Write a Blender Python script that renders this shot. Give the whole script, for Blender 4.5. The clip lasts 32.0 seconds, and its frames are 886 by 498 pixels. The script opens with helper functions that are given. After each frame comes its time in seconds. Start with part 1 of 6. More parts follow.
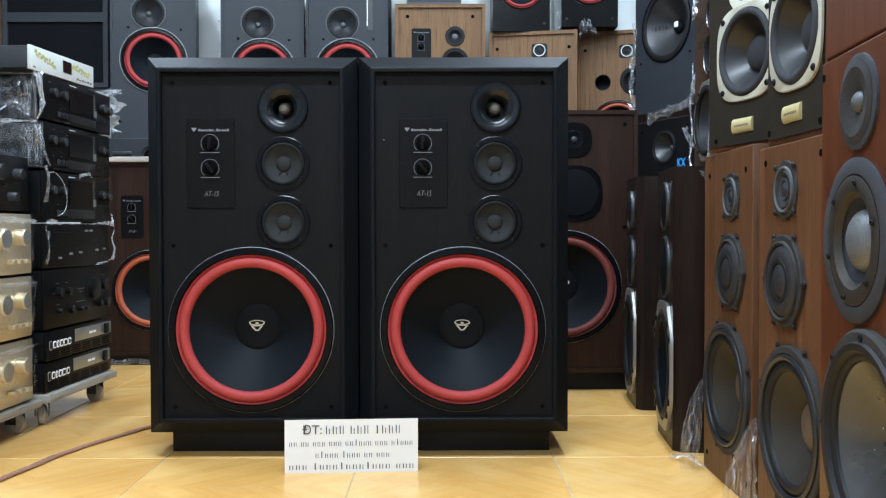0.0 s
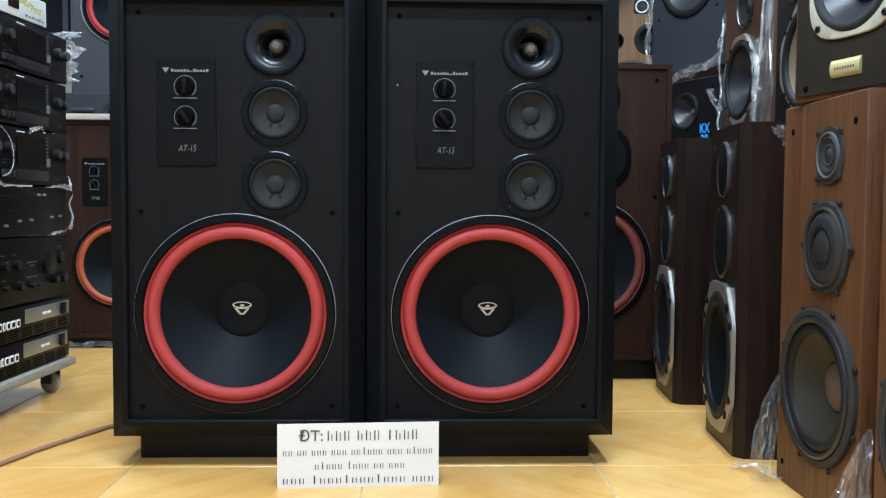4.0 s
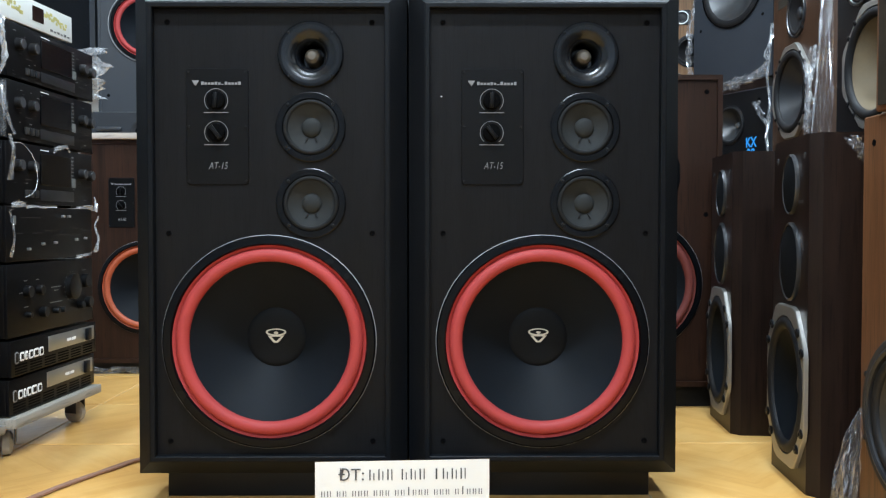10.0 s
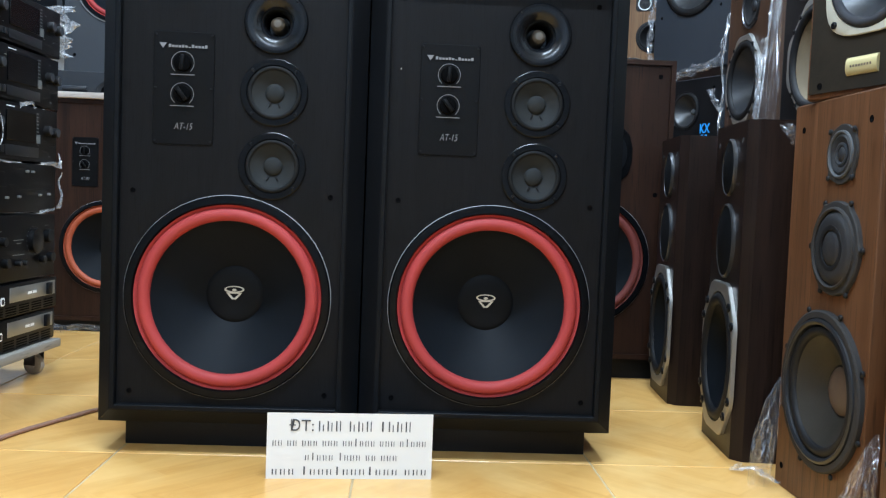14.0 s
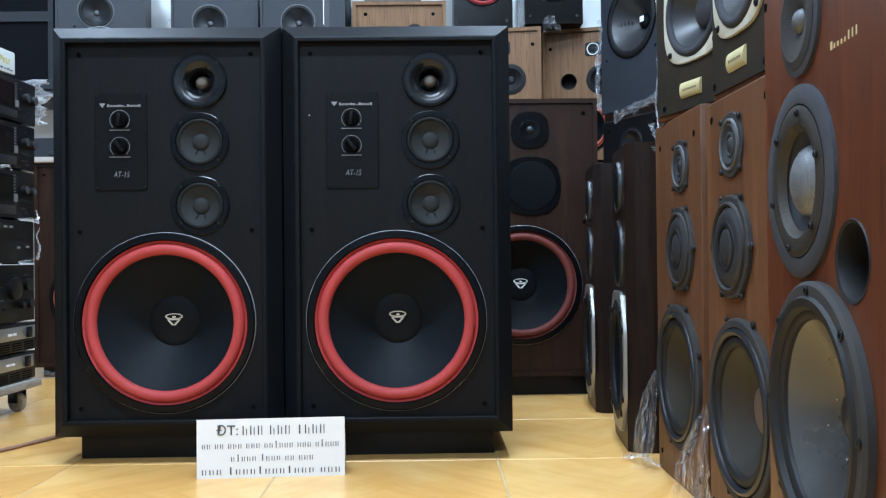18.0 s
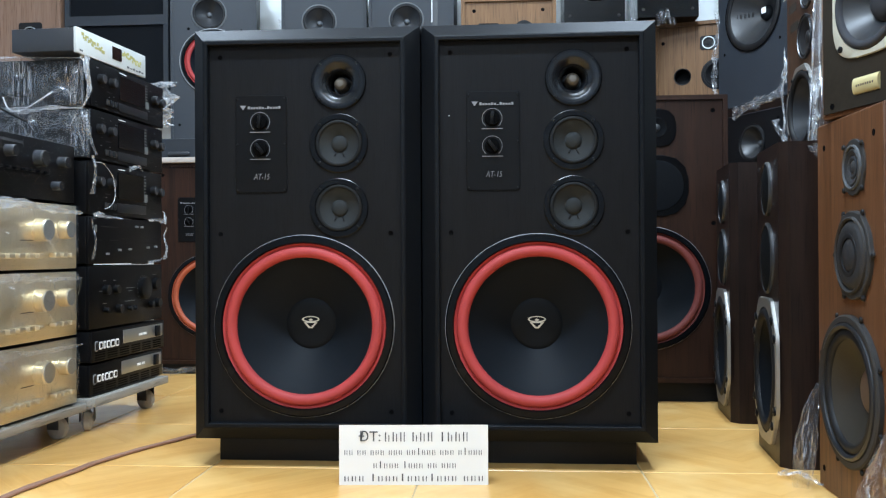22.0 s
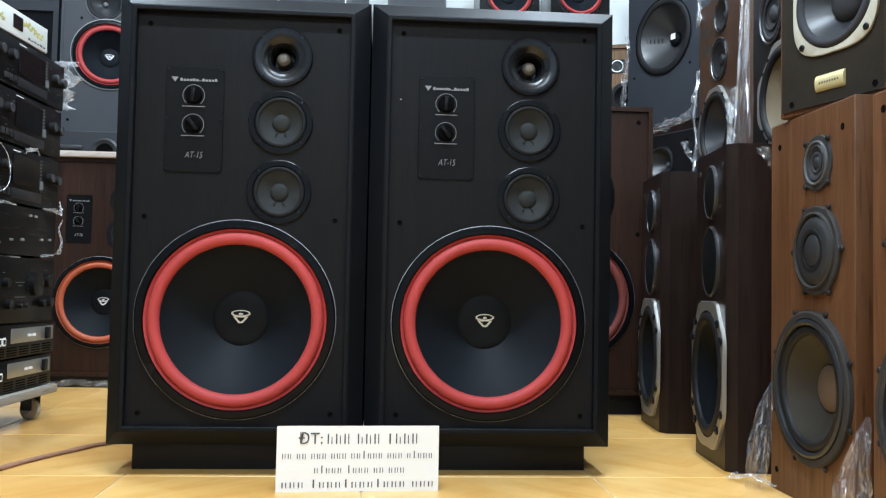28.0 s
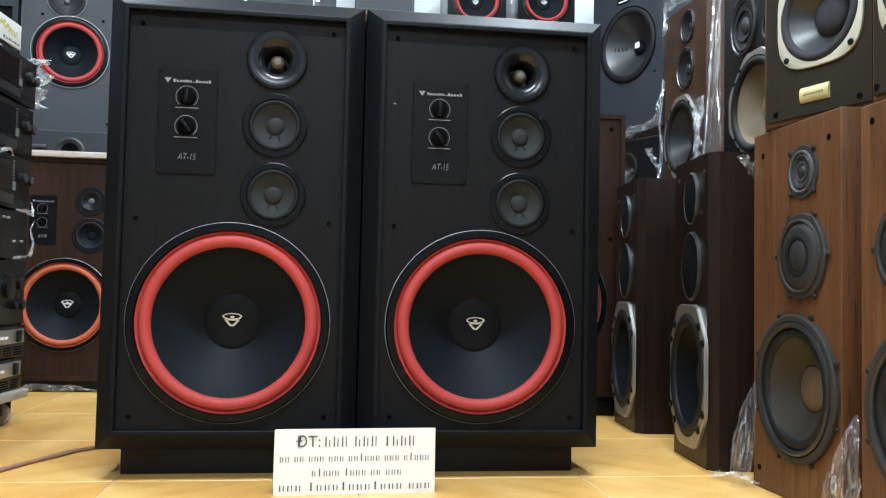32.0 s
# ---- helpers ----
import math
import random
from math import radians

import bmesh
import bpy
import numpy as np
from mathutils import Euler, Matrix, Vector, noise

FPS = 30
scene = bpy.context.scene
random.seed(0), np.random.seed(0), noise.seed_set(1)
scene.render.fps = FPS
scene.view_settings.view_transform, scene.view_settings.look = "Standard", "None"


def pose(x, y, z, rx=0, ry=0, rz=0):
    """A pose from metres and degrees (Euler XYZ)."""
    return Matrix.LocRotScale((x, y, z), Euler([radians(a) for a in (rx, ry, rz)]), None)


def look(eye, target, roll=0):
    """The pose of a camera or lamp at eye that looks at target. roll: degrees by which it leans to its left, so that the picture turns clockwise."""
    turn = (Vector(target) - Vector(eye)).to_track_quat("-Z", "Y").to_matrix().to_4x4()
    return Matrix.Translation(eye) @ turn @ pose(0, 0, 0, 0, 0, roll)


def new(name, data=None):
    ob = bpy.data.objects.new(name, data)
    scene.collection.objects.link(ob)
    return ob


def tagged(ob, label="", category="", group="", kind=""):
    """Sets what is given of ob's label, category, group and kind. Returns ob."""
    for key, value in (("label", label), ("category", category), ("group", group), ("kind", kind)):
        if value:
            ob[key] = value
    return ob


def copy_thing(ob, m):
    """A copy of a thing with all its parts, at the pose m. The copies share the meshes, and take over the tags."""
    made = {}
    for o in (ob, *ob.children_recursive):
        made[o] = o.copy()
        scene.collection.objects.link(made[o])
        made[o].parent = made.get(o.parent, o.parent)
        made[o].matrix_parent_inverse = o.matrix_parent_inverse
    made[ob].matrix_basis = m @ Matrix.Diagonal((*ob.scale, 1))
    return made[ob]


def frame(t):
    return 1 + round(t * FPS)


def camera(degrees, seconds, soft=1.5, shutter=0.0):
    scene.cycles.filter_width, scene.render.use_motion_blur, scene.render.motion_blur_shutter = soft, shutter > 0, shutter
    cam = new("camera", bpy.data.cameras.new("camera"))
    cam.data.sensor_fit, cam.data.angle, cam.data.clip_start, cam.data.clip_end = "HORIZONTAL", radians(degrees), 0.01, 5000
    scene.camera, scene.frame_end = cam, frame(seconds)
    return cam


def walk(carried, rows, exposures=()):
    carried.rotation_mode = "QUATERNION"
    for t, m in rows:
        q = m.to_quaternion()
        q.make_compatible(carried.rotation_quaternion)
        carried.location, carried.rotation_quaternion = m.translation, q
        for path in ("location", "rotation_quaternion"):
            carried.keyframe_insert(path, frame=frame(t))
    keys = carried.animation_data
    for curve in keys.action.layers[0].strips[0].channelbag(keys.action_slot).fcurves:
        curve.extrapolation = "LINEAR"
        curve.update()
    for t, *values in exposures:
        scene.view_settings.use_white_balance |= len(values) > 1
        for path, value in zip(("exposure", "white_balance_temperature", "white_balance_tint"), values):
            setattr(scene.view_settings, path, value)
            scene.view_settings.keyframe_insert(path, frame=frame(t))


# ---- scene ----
cam = camera(54.0, 32.0, soft=1.25)
PATH = [
    (0, (0.01, -0.013, 0.541), (0.018, 1.986, 0.498), -0.1),
    (0.5, (0.011, 0.027, 0.542), (-0.049, 2.026, 0.492), 0.6),
    (1, (0.011, 0.074, 0.529), (-0.103, 2.07, 0.466), 1.3),
    (1.5, (0.012, 0.131, 0.523), (-0.1, 2.127, 0.447), 1.3),
    (2, (0.006, 0.186, 0.507), (-0.081, 2.182, 0.434), 0.8),
    (2.5, (-0.015, 0.236, 0.514), (-0.071, 2.234, 0.442), 0.2),
    (3, (-0.044, 0.273, 0.515), (-0.059, 2.271, 0.43), 0.4),
    (3.5, (-0.072, 0.308, 0.518), (-0.03, 2.305, 0.417), 0.2),
    (5.5, (-0.132, 0.399, 0.522), (-0.014, 2.394, 0.44), 1.0),
    (6, (-0.152, 0.434, 0.532), (0.012, 2.426, 0.454), 0.8),
    (6.5, (-0.135, 0.442, 0.532), (0.075, 2.429, 0.457), 0.4),
    (7, (-0.122, 0.433, 0.536), (0.084, 2.421, 0.473), 0.3),
    (7.5, (-0.119, 0.439, 0.535), (0.027, 2.434, 0.494), -0.1),
    (8, (-0.12, 0.444, 0.53), (-0.029, 2.441, 0.501), -0.2),
    (8.5, (-0.123, 0.448, 0.529), (-0.07, 2.446, 0.493), -0.2),
    (9, (-0.123, 0.446, 0.527), (-0.092, 2.445, 0.488), -0.2),
    (9.5, (-0.126, 0.45, 0.525), (-0.103, 2.45, 0.481), -0.3),
    (10, (-0.13, 0.452, 0.521), (-0.115, 2.451, 0.465), 0.0),
    (10.5, (-0.134, 0.454, 0.518), (-0.13, 2.453, 0.442), 0.3),
    (11, (-0.136, 0.451, 0.518), (-0.134, 2.449, 0.428), 0.3),
    (11.5, (-0.13, 0.448, 0.514), (-0.124, 2.446, 0.419), 0.2),
    (12, (-0.126, 0.447, 0.511), (-0.111, 2.444, 0.41), 0.2),
    (12.5, (-0.122, 0.45, 0.506), (-0.084, 2.447, 0.397), 0.6),
    (13, (-0.119, 0.454, 0.505), (-0.034, 2.448, 0.384), 1.1),
    (13.5, (-0.122, 0.426, 0.506), (-0.006, 2.419, 0.39), 2.1),
    (15.5, (0.016, 0.202, 0.488), (0.003, 2.2, 0.405), 1.6),
    (16, (0.063, 0.17, 0.479), (0.044, 2.168, 0.394), 0.7),
    (16.5, (0.101, 0.156, 0.457), (0.098, 2.155, 0.411), 0.0),
    (17, (0.117, 0.154, 0.45), (0.136, 2.154, 0.435), -0.6),
    (17.5, (0.134, 0.151, 0.444), (0.163, 2.151, 0.449), -0.8),
    (18, (0.137, 0.15, 0.443), (0.169, 2.15, 0.461), -0.6),
    (18.5, (0.132, 0.157, 0.444), (0.153, 2.156, 0.461), -0.7),
    (19, (0.12, 0.17, 0.446), (0.128, 2.17, 0.454), -0.7),
    (19.5, (0.111, 0.179, 0.446), (0.104, 2.179, 0.444), -0.5),
    (20, (0.093, 0.181, 0.45), (0.071, 2.18, 0.449), -0.1),
    (20.5, (0.076, 0.19, 0.449), (0.046, 2.19, 0.447), 0.2),
    (21, (0.051, 0.201, 0.449), (0.004, 2.2, 0.442), 0.4),
    (21.5, (0.027, 0.202, 0.45), (-0.058, 2.2, 0.443), 0.2),
    (22, (-0.002, 0.197, 0.46), (-0.146, 2.192, 0.471), -0.3),
    (22.5, (-0.044, 0.207, 0.46), (-0.204, 2.2, 0.472), -0.2),
    (23, (-0.088, 0.202, 0.445), (-0.232, 2.197, 0.44), -0.5),
    (23.5, (-0.114, 0.215, 0.424), (-0.25, 2.21, 0.42), -2.1),
    (24, (-0.163, 0.203, 0.408), (-0.32, 2.197, 0.411), -1.8),
    (24.5, (-0.188, 0.218, 0.389), (-0.357, 2.211, 0.417), -0.8),
    (25, (-0.169, 0.262, 0.389), (-0.312, 2.256, 0.455), -0.5),
    (25.5, (-0.152, 0.282, 0.371), (-0.244, 2.278, 0.451), 0.8),
    (27.5, (-0.161, 0.298, 0.373), (-0.049, 2.294, 0.448), 1.3),
    (28, (-0.162, 0.304, 0.375), (-0.011, 2.296, 0.465), 1.1),
    (28.5, (-0.168, 0.307, 0.374), (0.032, 2.294, 0.476), 1.1),
    (29, (-0.191, 0.309, 0.375), (0.057, 2.291, 0.478), 1.0),
    (29.5, (-0.226, 0.299, 0.375), (0.025, 2.28, 0.486), 0.7),
    (30, (-0.248, 0.294, 0.378), (-0.016, 2.277, 0.498), 0.5),
    (30.5, (-0.259, 0.294, 0.373), (-0.03, 2.277, 0.482), 1.2),
    (31, (-0.258, 0.293, 0.374), (-0.024, 2.277, 0.475), 1.2),
    (31.5, (-0.259, 0.295, 0.374), (-0.019, 2.278, 0.474), 1.3),
    (32, (-0.263, 0.297, 0.374), (0.016, 2.275, 0.473), 1.2),
]
# the picture's brightness and white balance drift a little on the way
EXPOSURES = [(0, 0.0, 6500, 10), (1, -0.05, 6500, 10), (2, -0.06, 6500, 10), (3, 0.01, 6450, 10), (6, 0.08, 6500, 10), (8, 0.14, 6800, 10), (10, 0.13, 6750, 10), (12, 0.11, 6550, 10), (13, 0.06, 6500, 10),
             (16, -0.01, 5850, 10), (18, 0.06, 6000, 10), (20, 0.11, 6250, 10), (22, 0.12, 6400, 10), (23, 0.08, 6450, 10), (24, 0.0, 6550, 10), (25, 0.0, 6650, 10), (28, 0.19, 6700, 10), (30, 0.21, 6800, 10), (32, 0.24, 7000, 10)]
walk(cam, [(t, look(eye, target, roll)) for t, eye, target, roll in PATH], EXPOSURES)

# ---------------------------------------------------------------- light and world
world = bpy.data.worlds.new("world")
scene.world = world
world.use_nodes = True
world.node_tree.nodes["Background"].inputs[0].default_value = (0.75, 0.85, 1.0, 1)
world.node_tree.nodes["Background"].inputs[1].default_value = 0.05
CEIL = 2.9
TUBES = [(-0.25, 1.05, 0, 95), (0.60, 2.62, 90, 58), (-1.30, 2.75, 90, 46), (-0.3, -1.2, 0, 97)]


def tube_lamp(x, y, rz, watts):
    data = bpy.data.lights.new("tube_light", "AREA")
    data.shape, data.size, data.size_y = "RECTANGLE", 1.2, 0.10
    data.energy, data.color = watts, (0.72, 0.90, 1.09)
    ob = new("tube_light", data)
    ob.matrix_world = pose(x, y, CEIL - 0.14, 0, 0, rz)


for spec in TUBES:
    tube_lamp(*spec)


# ---------------------------------------------------------------- materials
def nodes_of(name):
    m = bpy.data.materials.new(name)
    m.use_nodes = True
    nt = m.node_tree
    return m, nt, nt.nodes["Principled BSDF"]


def node(nt, kind, **values):
    n = nt.nodes.new(kind)
    for k, v in values.items():
        if k in n.inputs:
            n.inputs[k].default_value = v
    return n


def mixed(nt, fac, a, b):
    mx = nt.nodes.new("ShaderNodeMix")
    mx.data_type = "RGBA"
    if isinstance(fac, (int, float)):
        mx.inputs[0].default_value = fac
    else:
        nt.links.new(fac, mx.inputs[0])
    for sock, v in ((mx.inputs[6], a), (mx.inputs[7], b)):
        if isinstance(v, tuple):
            sock.default_value = (*v, 1)
        else:
            nt.links.new(v, sock)
    return mx.outputs[2]


def coords(nt, scale=(1, 1, 1), rot=(0, 0, 0)):
    tc = nt.nodes.new("ShaderNodeTexCoord")
    mp = nt.nodes.new("ShaderNodeMapping")
    mp.inputs["Scale"].default_value = scale
    mp.inputs["Rotation"].default_value = rot
    nt.links.new(tc.outputs["Object"], mp.inputs["Vector"])
    return mp.outputs[0]


def noise_tex(nt, vec, scale, detail=4, rough=0.55):
    n = node(nt, "ShaderNodeTexNoise", Scale=scale, Detail=detail, Roughness=rough)
    nt.links.new(vec, n.inputs["Vector"])
    return n.outputs["Fac"]


def ramp(nt, fac, lo, hi):
    r = nt.nodes.new("ShaderNodeMapRange")
    r.inputs[1].default_value, r.inputs[2].default_value = lo, hi
    nt.links.new(fac, r.inputs[0])
    return r.outputs[0]


def bumped(nt, bsdf, height, strength, dist=0.002):
    b = node(nt, "ShaderNodeBump", Strength=strength, Distance=dist)
    nt.links.new(height, b.inputs["Height"])
    nt.links.new(b.outputs[0], bsdf.inputs["Normal"])


def paint(name, col, rough=0.5, metal=0.0, vary=0.25, grain=220, bump=0.15, coat=0.0, spec=0.5):
    """Plain coloured surface with grain and larger blotches."""
    m, nt, b = nodes_of(name)
    v = coords(nt)
    fine, wide = noise_tex(nt, v, grain), noise_tex(nt, v, 6)
    dark = tuple(c * (1 - vary) for c in col)
    lite = tuple(min(1, c * (1 + vary)) for c in col)
    c = mixed(nt, ramp(nt, wide, 0.3, 0.7), dark, lite)
    c = mixed(nt, ramp(nt, fine, 0.35, 0.75), c, col)
    nt.links.new(c, b.inputs["Base Color"])
    b.inputs["Metallic"].default_value = metal
    rr = nt.nodes.new("ShaderNodeMapRange")
    rr.inputs[3].default_value, rr.inputs[4].default_value = max(0.02, rough - 0.08), min(1, rough + 0.1)
    nt.links.new(wide, rr.inputs[0])
    nt.links.new(rr.outputs[0], b.inputs["Roughness"])
    b.inputs["Coat Weight"].default_value = coat
    b.inputs["Specular IOR Level"].default_value = spec
    bumped(nt, b, fine, bump, 0.0008)
    return m


def timber(name, dark, lite, rough=0.42, coat=0.1, stretch=(26, 26, 1.3), bump=0.15, spec=0.4):
    """Veneer with the grain running upwards."""
    m, nt, b = nodes_of(name)
    info = nt.nodes.new("ShaderNodeObjectInfo")
    v = coords(nt, stretch)
    add = nt.nodes.new("ShaderNodeVectorMath")
    nt.links.new(v, add.inputs[0])
    nt.links.new(info.outputs["Random"], add.inputs[1])
    broad = noise_tex(nt, add.outputs[0], 0.35, 3)
    mid = noise_tex(nt, add.outputs[0], 1.6, 6, 0.65)
    pores = noise_tex(nt, coords(nt, (stretch[0] * 9, stretch[1] * 9, stretch[2] * 7)), 1.0, 2)
    c = mixed(nt, ramp(nt, mid, 0.32, 0.68), dark, lite)
    avg = tuple((d * 0.6 + l * 0.4) * 0.85 for d, l in zip(dark, lite))
    c = mixed(nt, ramp(nt, broad, 0.4, 0.75), c, avg)
    c = mixed(nt, ramp(nt, pores, 0.54, 0.72), c, tuple(d * 0.6 for d in dark))
    nt.links.new(c, b.inputs["Base Color"])
    b.inputs["Roughness"].default_value = rough
    b.inputs["Coat Weight"].default_value = coat
    b.inputs["Coat Roughness"].default_value = 0.25
    b.inputs["Specular IOR Level"].default_value = spec
    bumped(nt, b, pores, bump, 0.0006)
    return m


def brushed(name, col, rough=0.3, stretch=(3, 3, 260)):
    m, nt, b = nodes_of(name)
    n = noise_tex(nt, coords(nt, stretch), 1.0, 3)
    w = noise_tex(nt, coords(nt), 5)
    c = mixed(nt, ramp(nt, w, 0.3, 0.7), tuple(x * 0.85 for x in col), col)
    nt.links.new(c, b.inputs["Base Color"])
    b.inputs["Metallic"].default_value = 0.85
    b.inputs["Roughness"].default_value = rough
    bumped(nt, b, n, 0.12, 0.0005)
    return m


def film_material(name, low=0.2, high=0.8, haze=(0.8, 0.83, 0.87), cells=60, stretch=(1, 1, 0.6), tilt=0.0, crinkle=1.1, rough=0.14, milk=0.3):
    """Crumpled clear wrapping film: small glossy facets between whitish creases."""
    m, nt, b = nodes_of(name)
    out = nt.nodes["Material Output"]
    nt.nodes.remove(b)
    clear = nt.nodes.new("ShaderNodeBsdfTransparent")
    gloss = node(nt, "ShaderNodeBsdfGlossy", Roughness=rough)
    gloss.inputs["Color"].default_value = (0.95, 0.97, 1, 1)
    soft = nt.nodes.new("ShaderNodeBsdfDiffuse")
    soft.inputs["Color"].default_value = (*haze, 1)
    v = coords(nt, stretch, (0, radians(tilt), 0))
    warp = node(nt, "ShaderNodeTexNoise", Scale=cells * 0.35, Detail=3)
    nt.links.new(v, warp.inputs["Vector"])
    push = nt.nodes.new("ShaderNodeVectorMath")
    push.operation = "MULTIPLY_ADD"
    push.inputs[1].default_value = (1.6 / cells,) * 3
    nt.links.new(warp.outputs["Color"], push.inputs[0])
    nt.links.new(v, push.inputs[2])
    facet = node(nt, "ShaderNodeTexVoronoi", Scale=cells)
    crease = node(nt, "ShaderNodeTexVoronoi", Scale=cells)
    crease.feature = "DISTANCE_TO_EDGE"
    nt.links.new(push.outputs[0], facet.inputs["Vector"])
    nt.links.new(push.outputs[0], crease.inputs["Vector"])
    lean = nt.nodes.new("ShaderNodeVectorMath")
    lean.operation = "SUBTRACT"
    lean.inputs[1].default_value = (0.5, 0.5, 0.5)
    nt.links.new(facet.outputs["Color"], lean.inputs[0])
    geo = nt.nodes.new("ShaderNodeNewGeometry")
    bend = nt.nodes.new("ShaderNodeVectorMath")
    bend.operation = "MULTIPLY_ADD"
    bend.inputs[1].default_value = (crinkle,) * 3
    nt.links.new(lean.outputs[0], bend.inputs[0])
    nt.links.new(geo.outputs["Normal"], bend.inputs[2])
    unit = nt.nodes.new("ShaderNodeVectorMath")
    unit.operation = "NORMALIZE"
    nt.links.new(bend.outputs[0], unit.inputs[0])
    nt.links.new(unit.outputs[0], gloss.inputs["Normal"])
    body = nt.nodes.new("ShaderNodeMixShader")
    body.inputs[0].default_value = 1 - milk
    nt.links.new(soft.outputs[0], body.inputs[1])
    nt.links.new(gloss.outputs[0], body.inputs[2])
    both = nt.nodes.new("ShaderNodeMath")
    both.operation = "MULTIPLY"
    line = nt.nodes.new("ShaderNodeMapRange")
    line.inputs[1].default_value, line.inputs[2].default_value = 0.0, 0.10
    line.inputs[3].default_value, line.inputs[4].default_value = 1.0, 0.0
    nt.links.new(crease.outputs["Distance"], line.inputs[0])
    nt.links.new(line.outputs[0], both.inputs[0])
    nt.links.new(ramp(nt, noise_tex(nt, v, cells * 0.5, 3), 0.40, 0.62), both.inputs[1])
    r = nt.nodes.new("ShaderNodeMapRange")
    r.inputs[3].default_value, r.inputs[4].default_value = low, high
    nt.links.new(both.outputs[0], r.inputs[0])
    mx = nt.nodes.new("ShaderNodeMixShader")
    nt.links.new(r.outputs[0], mx.inputs[0])
    nt.links.new(clear.outputs[0], mx.inputs[1])
    nt.links.new(body.outputs[0], mx.inputs[2])
    nt.links.new(mx.outputs[0], out.inputs["Surface"])
    return m


def dotted(name, face, hole, per_metre, rough):
    """Sheet metal punched with small round holes."""
    m, nt, b = nodes_of(name)
    vor = node(nt, "ShaderNodeTexVoronoi", Scale=per_metre, Randomness=0.15)
    nt.links.new(coords(nt), vor.inputs["Vector"])
    dust = ramp(nt, noise_tex(nt, coords(nt), 40), 0.35, 0.7)
    c = mixed(nt, ramp(nt, vor.outputs["Distance"], 0.22, 0.34), hole, face)
    c = mixed(nt, dust, c, tuple(f * 0.75 for f in face))
    nt.links.new(c, b.inputs["Base Color"])
    b.inputs["Metallic"].default_value = 0.35
    b.inputs["Roughness"].default_value = rough
    bumped(nt, b, vor.outputs["Distance"], 0.3, 0.001)
    return m


def tile_material():
    m, nt, b = nodes_of("glazed_tile")
    info = nt.nodes.new("ShaderNodeObjectInfo")
    tc = nt.nodes.new("ShaderNodeTexCoord")
    quarter = nt.nodes.new("ShaderNodeMath")
    quarter.operation = "MULTIPLY"
    quarter.inputs[1].default_value = 4
    nt.links.new(info.outputs["Random"], quarter.inputs[0])
    whole = nt.nodes.new("ShaderNodeMath")
    whole.operation = "FLOOR"
    nt.links.new(quarter.outputs[0], whole.inputs[0])
    ang = nt.nodes.new("ShaderNodeMath")
    ang.operation = "MULTIPLY"
    ang.inputs[1].default_value = math.pi / 2
    nt.links.new(whole.outputs[0], ang.inputs[0])
    rot = nt.nodes.new("ShaderNodeVectorRotate")
    rot.rotation_type = "Z_AXIS"
    nt.links.new(tc.outputs["Object"], rot.inputs["Vector"])
    nt.links.new(ang.outputs[0], rot.inputs["Angle"])
    shift = nt.nodes.new("ShaderNodeVectorMath")
    nt.links.new(rot.outputs[0], shift.inputs[0])
    nt.links.new(info.outputs["Random"], shift.inputs[1])
    axes = nt.nodes.new("ShaderNodeSeparateXYZ")
    nt.links.new(rot.outputs[0], axes.inputs[0])
    fold = nt.nodes.new("ShaderNodeMath")
    fold.operation = "ABSOLUTE"
    nt.links.new(axes.outputs[0], fold.inputs[0])
    join = nt.nodes.new("ShaderNodeCombineXYZ")
    nt.links.new(fold.outputs[0], join.inputs[0])
    nt.links.new(axes.outputs[1], join.inputs[1])
    mp = nt.nodes.new("ShaderNodeMapping")
    mp.inputs["Rotation"].default_value = (0, 0, radians(45))
    nt.links.new(join.outputs[0], mp.inputs["Vector"])
    strips = node(nt, "ShaderNodeTexBrick", Scale=1.0, Bias=0.0)
    strips.inputs["Color1"].default_value = (0, 0, 0, 1)
    strips.inputs["Color2"].default_value = (1, 1, 1, 1)
    strips.inputs["Mortar"].default_value = (0.75, 0.75, 0.75, 1)
    strips.inputs["Mortar Size"].default_value = 0.0016
    strips.inputs["Mortar Smooth"].default_value = 1.0
    strips.inputs["Brick Width"].default_value = 0.24
    strips.inputs["Row Height"].default_value = 0.047
    nt.links.new(mp.outputs[0], strips.inputs["Vector"])
    ms = nt.nodes.new("ShaderNodeMapping")
    ms.inputs["Scale"].default_value = (6, 34, 1)
    nt.links.new(mp.outputs[0], ms.inputs["Vector"])
    grain = noise_tex(nt, ms.outputs[0], 1.0, 4, 0.6)
    cloud = noise_tex(nt, shift.outputs[0], 4, 4, 0.6)
    c = mixed(nt, strips.outputs["Color"], (0.585, 0.298, 0.076), (0.680, 0.380, 0.112))
    c = mixed(nt, ramp(nt, grain, 0.40, 0.80), c, (0.72, 0.425, 0.138))
    c = mixed(nt, ramp(nt, cloud, 0.46, 0.8), c, (0.765, 0.515, 0.205))
    stain = ramp(nt, noise_tex(nt, shift.outputs[0], 2.6, 5, 0.65), 0.50, 0.95)
    c = mixed(nt, stain, c, (0.50, 0.225, 0.045))
    nt.links.new(c, b.inputs["Base Color"])
    b.inputs["Roughness"].default_value = 0.34
    b.inputs["Coat Weight"].default_value = 0.3
    b.inputs["Coat Roughness"].default_value = 0.20
    bumped(nt, b, cloud, 0.08, 0.002)
    return m


